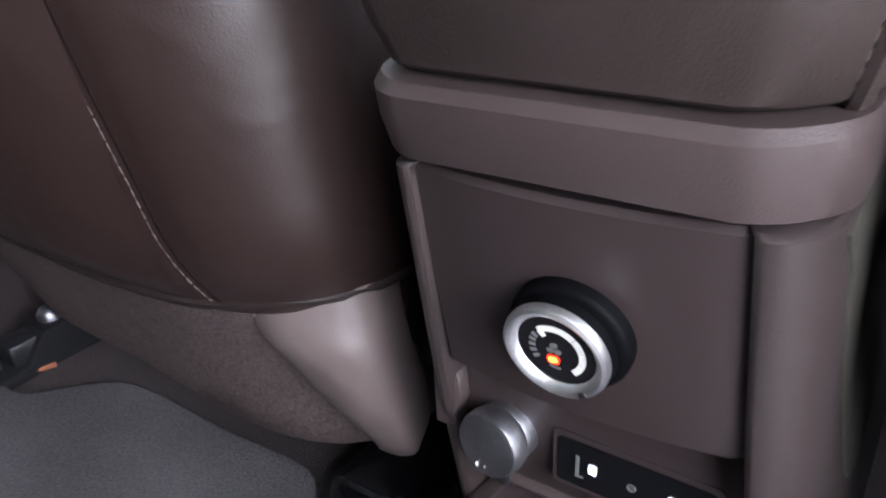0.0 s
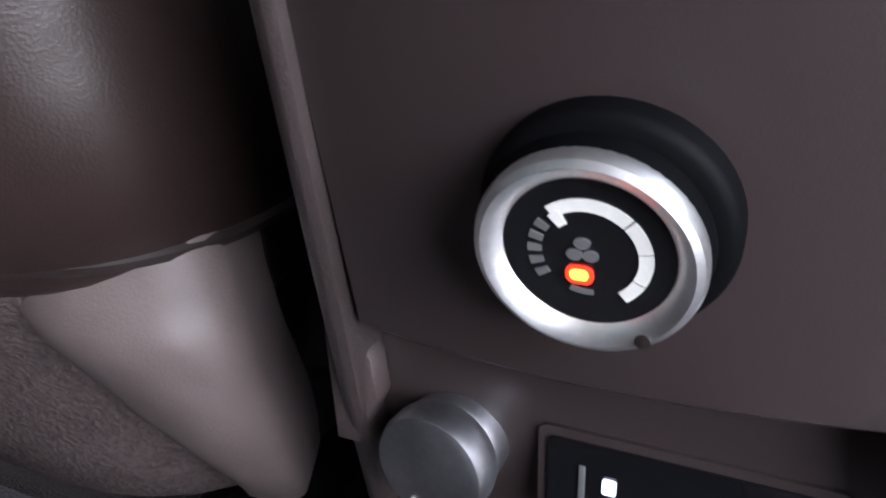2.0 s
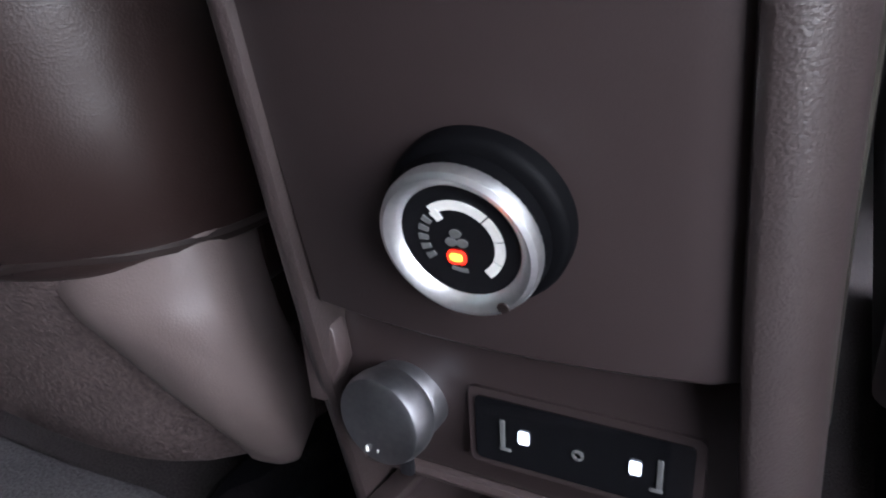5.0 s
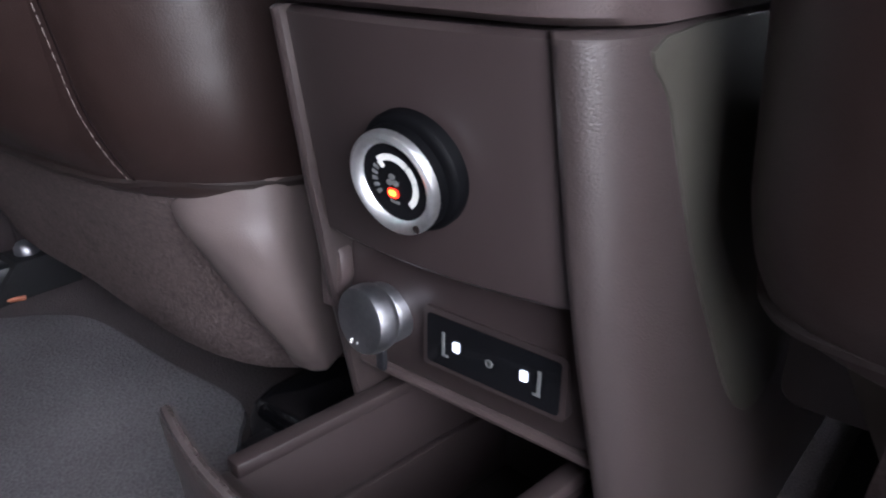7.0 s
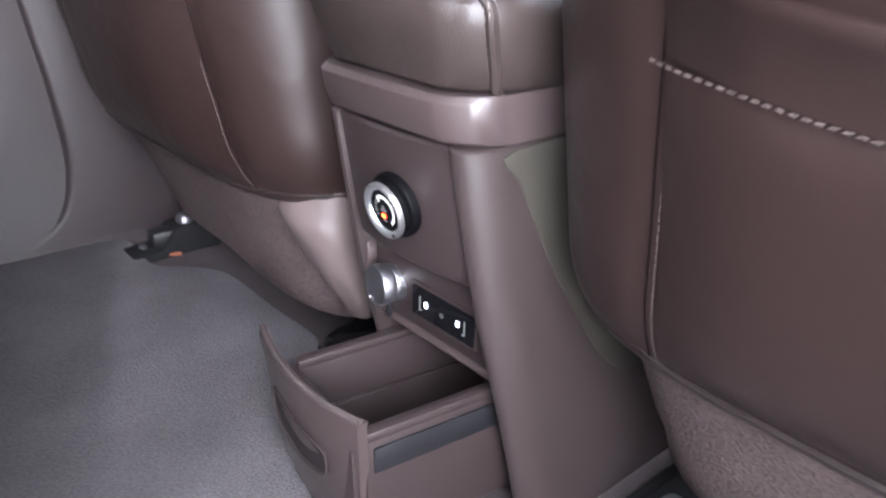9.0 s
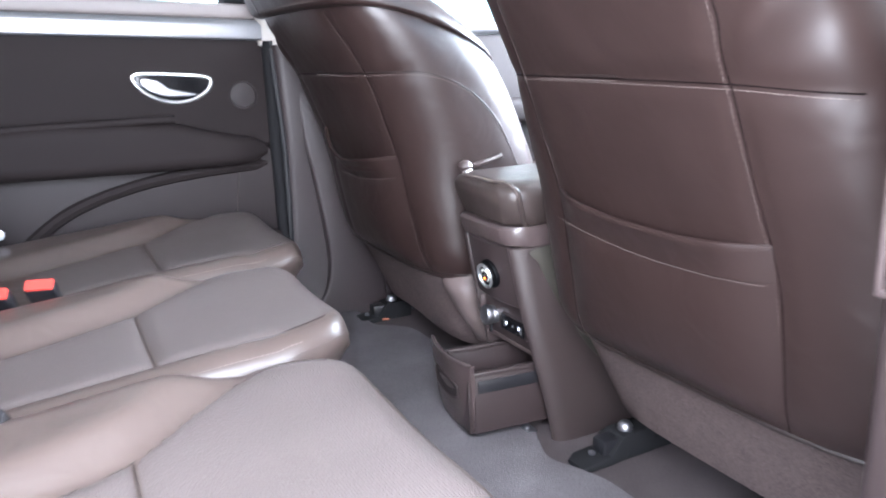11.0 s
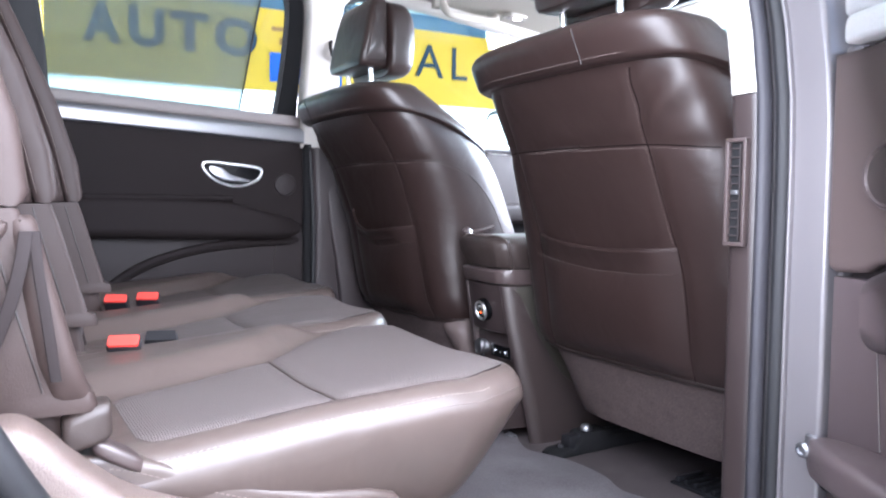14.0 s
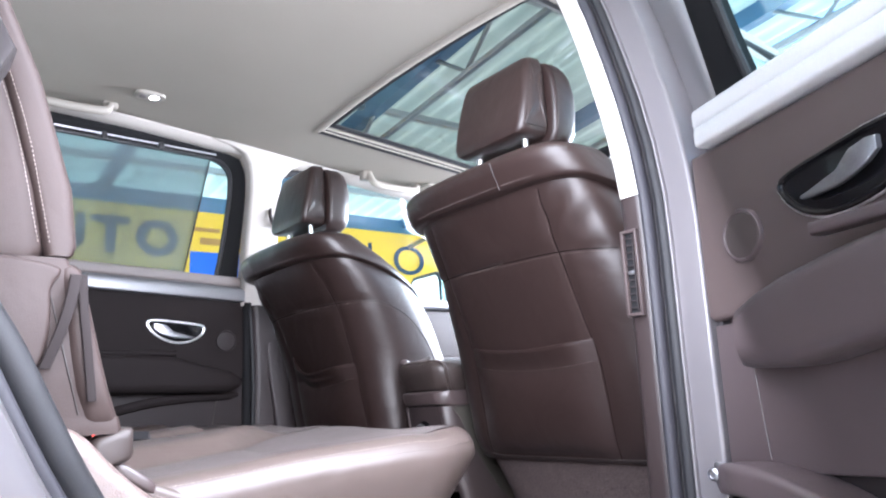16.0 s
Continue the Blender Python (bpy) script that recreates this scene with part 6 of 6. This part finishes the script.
        part("edge_strip", loft(edge_pad), REAR_LEATHER, back, "padded leather strip along the backrest's edge")
        # two thin dark brown strips that part as they run down
        for nm, pts, wide_ in (("rear_side_strip", ((-0.911, 0.506, 0.719), (-0.915, 0.48, 0.7215), (-0.923, 0.448, 0.7215), (-0.936, 0.411, 0.719)), 0.0055), ("front_side_strip", ((-0.905, 0.506, 0.7185), (-0.902, 0.47, 0.719), (-0.897, 0.43, 0.719), (-0.891, 0.378, 0.7185)), 0.0045)):
            band = [[(p.z - cx + u, p.x + v, p.y) for u, v in rrect(-0.004, 0.0012, -wide_, wide_, 0.0012, 3)] for p in smooth_line(pts)]
            part(nm, loft(band), DOOR_SHADED, back, "dark brown strip down the backrest's side")
        part("channel_gap", tube([(sx * w * 0.835, by(z) + 0.001, z) for z in (0.36, 0.44, 0.52)], 0.0018, 6), SEAM, back)
    part("pull_strap", box(w * 0.45, w * 0.6, -0.895, -0.872, 0.3, 0.345, 0.004), PLASTIC, st)
    part("hinge_cap", lathe([(0.011, 0), (0.011, 0.004), (0.0, 0.006)], 16, Matrix.Translation((-w * 0.9, -0.86, 0.335)) @ Matrix.Rotation(radians(90), 4, "Y")), STEEL, st)
    for q in (-1, 1):
        part("post", tube([(q * 0.06, -1.11, 0.95), (q * 0.06, -1.125, 1.0)], 0.006, 8), BLACK, st)
    part("headrest", loft([[(x * f, y - 1.12, z) for x, y in rrect(-0.13, 0.13, -0.04, 0.045, 0.025, 4)] for z, f in ((0.985, 0.86), (0.995, 0.97), (1.02, 1.0), (1.09, 0.98), (1.12, 0.9), (1.13, 0.75))]), REAR_LEATHER, st, "leather head restraint")
    return st


rear_seat(0.464, 0.234, 0.0, "taupe leather single rear seat next to the open door", 1)
rear_seat(0.0, 0.2, 0.05, "taupe leather single rear seat in the middle of the bench", 0)
rear_seat(-0.464, 0.234, 0.118, "taupe leather single rear seat by the closed door", -1)

# hinge cover at the foot of the outer backrest
hc = thing("seat_hinge_cover", (0.684, -0.862, 0.33), "brown plastic hinge cover at the rear seat's foot", "cover")
part("cap", loft([[(u * f, y, v * f + 0.3 * y) for u, v in rrect(-0.019, 0.023, -0.017, 0.019, (0.006, 0.006, 0.011, 0.011), 5)] for y, f in ((-0.024, 0.78), (-0.022, 0.9), (-0.016, 0.98), (0.0, 1.0), (0.01, 0.97), (0.0145, 0.88), (0.0165, 0.75))]), LEATHER_ARM, hc, "rounded plastic cap")
part("link", loft([[(u * f, y, v * f - 0.021 - (y - 0.004) * 0.62) for u, v in rrect(-0.017, 0.017, -0.009, 0.009, 0.006, 4)] for y, f in ((0.0, 0.7), (0.004, 0.9), (0.012, 1.0), (0.032, 0.95), (0.04, 0.8), (0.043, 0.6))]), PLASTIC, hc)
for z in (-0.006, 0.006):
    part("hinge_pin", tube([(-0.002, -0.034, z - 0.008), (-0.002, -0.02, z - 0.005)], 0.0032, 8), STEEL, hc)

# buckles between the seats
def buckle(x, y, z, yaw, red, label):
    b = thing("seat_belt_buckle", (x, y, z), label, "belt buckle", "belt buckles")
    b.rotation_euler, b.scale = (radians(38), 0, radians(yaw)), (1.05, 0.9, 0.9)
    part("stalk", loft([[(u, v, h) for u, v in rrect(-0.012, 0.012, -0.006, 0.006, 0.003, 3)] for h in (-0.075, -0.05, -0.03)]), BLACK, b)
    part("body", loft([[(u * f, v * f, h) for u, v in rrect(-0.022, 0.022, -0.012, 0.012, 0.006, 4)] for h, f in ((-0.04, 0.8), (-0.032, 0.95), (0.0, 1.0), (0.012, 1.0), (0.015, 0.95))]), BLACK, b, "black plastic buckle body")
    part("button", loft([[(u, v, h) for u, v in rrect(-0.0195, 0.0195, -0.0105, 0.0105, 0.002, 3)] for h in (0.0145, 0.0195)]), RED if red else BLACK, b, "red release button" if red else "")
    return b


buckle(0.275, -0.78, 0.32, 72, True, "black seat-belt buckle with a red button between cushions")
buckle(0.245, -0.725, 0.318, 72, False, "plain black seat-belt buckle between the rear cushions")
buckle(-0.225, -0.731, 0.32, 72, True, "black seat-belt buckle with a red button between cushions")
buckle(-0.24, -0.668, 0.32, 72, True, "black seat-belt buckle with a red button between cushions")

# ---- floor things ----
left_mat = smooth_poly([(-0.72, -0.75), (-0.735, -0.2), (-0.728, 0.01), (-0.665, 0.028), (-0.6, 0.03), (-0.562, 0.07), (-0.51, 0.1), (-0.38, 0.102), (-0.28, 0.105), (-0.24, 0.075), (-0.2, 0.05), (-0.1, 0.062), (0.0, 0.07), (0.06, 0.062), (0.1, 0.045), (0.15, 0.03), (0.2, 0.05), (0.26, 0.068), (0.35, 0.066), (0.42, 0.045), (0.5, 0.06), (0.62, 0.02), (0.66, -0.2), (0.69, -0.5), (0.66, -0.75)], 4)
solo("floor_mat", prism(left_mat, 0.0, 0.012, 0.005, "z"), MAT_GREY, "grey pile carpet mat across the rear footwell", "floor mat")
lead = thing("seat_cable", (-0.655, 0.05, 0.0), "short orange cable loop lying on the carpet by the seat rail", "cable")
ORANGE = mat("orange_cable_sleeve", (0.3, 0.1, 0.05), 0.7, var=0.1, scale=40)
part("sleeve", tube(smooth_line([(-0.03, 0.03, 0.004), (-0.014, -0.002, 0.009), (0.006, -0.012, 0.012), (0.02, 0.004, 0.008), (0.026, 0.03, 0.004)]), 0.003, 8), ORANGE, lead)
grate = thing("floor_vent", (0.5, 0.21, 0.0), "black plastic floor vent under the front seat", "floor vent")
part("frame", box(-0.085, 0.085, -0.04, 0.04, 0.0, 0.006, 0.002), BLACK, grate)
for k in range(8):
    part("slat", box(-0.078 + k * 0.021, -0.068 + k * 0.021, -0.034, 0.034, 0.006, 0.016, 0.002), BLACK, grate)
part("cable", tube(smooth_line([(0.06, 0.02, 0.01), (0.1, -0.02, 0.03), (0.11, -0.07, 0.02), (0.12, -0.12, 0.008)]), 0.006, 8), BLACK, grate)

# ---- ceiling things ----
def grab(x, y, side, label):
    g = thing("grab_handle", (x, y, roof_z(x, y) - 0.012), label, "grab handle", "grab handles")
    part("grip", tube(smooth_line([(0, -0.095, 0.02), (-side * 0.018, -0.09, -0.012), (-side * 0.024, -0.07, -0.026), (-side * 0.026, 0.0, -0.03), (-side * 0.024, 0.07, -0.028), (-side * 0.018, 0.09, -0.018), (0, 0.095, 0.0)]), 0.0125, 12), HANDLE_BEIGE, g)
    for y_ in (-0.1, 0.1):
        part("end_cap", box(*sorted((-side * 0.01, side * 0.02)), y_ - 0.02, y_ + 0.02, -0.008, 0.025, 0.006, 3), HANDLE_BEIGE, g)


grab(-0.605, -0.70, -1, "pale beige grab handle above the rear window")
grab(-0.605, 0.33, -1, "pale beige grab handle above the front window")
for x, y in ((-0.50, -0.51), (0.12, -0.54), (-0.58, 0.50)):
    lp = thing("reading_lamp", (x, y, roof_z(x, y)), "small lit reading lamp in the headliner", "lamp", "reading lamps")
    part("bezel", loft([[(u * f, v * f, h) for u, v in rrect(-0.024, 0.024, -0.052, 0.03, 0.02, 6)] for h, f in ((0.004, 1.0), (-0.003, 1.0), (-0.006, 0.93))]), HANDLE_BEIGE, lp)
    part("lens", lathe([(0.0125, 0.003), (0.0125, -0.0065), (0.0, -0.0075)], 20), LAMP, lp, "glowing lens")
    part("button", loft([[(u * f, v * f - 0.03, h) for u, v in rrect(-0.013, 0.013, -0.009, 0.009, 0.005, 4)] for h, f in ((-0.005, 1.0), (-0.0075, 0.92))]), TAUPE_TRIM, lp, "grey push button")
belt_anchor = thing("belt_guide", (-0.70, -0.06, 0.98), "dark plastic seat-belt guide on the centre pillar", "belt guide")
part("loop", tube(smooth_line([(0.0, -0.02, 0.03), (0.015, -0.028, 0.0), (0.012, -0.015, -0.03), (0.012, 0.02, -0.03), (0.0, 0.02, 0.02)]), 0.006, 8), TRIM_DARK, belt_anchor)

# ---- dashboard ----
dash = thing("dashboard", (0, 1.15, 0.0), "dark brown dashboard with a silver strip", "dashboard")
part("body", loft([[(x, y, z) for y, z in smooth_poly([(-0.16, 0.38), (-0.18, 0.5), (-0.14, 0.62), (0.0, 0.68), (0.3, 0.69), (0.3, 0.3), (0.0, 0.28)], 4)] for x in (-0.75, -0.4, 0.0, 0.4, 0.75)]), TRIM_DARK, dash)
part("strip", tube([(x, -0.165, 0.6) for x in (-0.7, -0.3, 0.3, 0.7)], 0.012, 8), SILVER, dash)
part("lower_console", box(-0.1, 0.1, -0.6, 0.0, 0.0, 0.36, 0.03, 3), TRIM_DARK, dash)
wheel = thing("steering_wheel", (-0.42, 0.87, 0.62), "dark leather steering wheel", "steering wheel")
tw = Matrix.Rotation(radians(-65), 4, "X")
part("rim", tube([tw @ Vector((0.18 * math.cos(a), 0.18 * math.sin(a), 0)) for a in [2 * math.pi * k / 36 for k in range(37)]], 0.015, 8), LEATHER, wheel)
part("hub", lathe([(0.07, -0.02), (0.075, 0.0), (0.06, 0.025), (0.0, 0.03)], 24, tw), BLACK, wheel)
for a in (0, 180, 270):
    part("spoke", tube([tw @ Vector((0.05 * math.cos(radians(a)), 0.05 * math.sin(radians(a)), 0)), tw @ Vector((0.175 * math.cos(radians(a)), 0.175 * math.sin(radians(a)), 0))], 0.012, 8), BLACK, wheel)
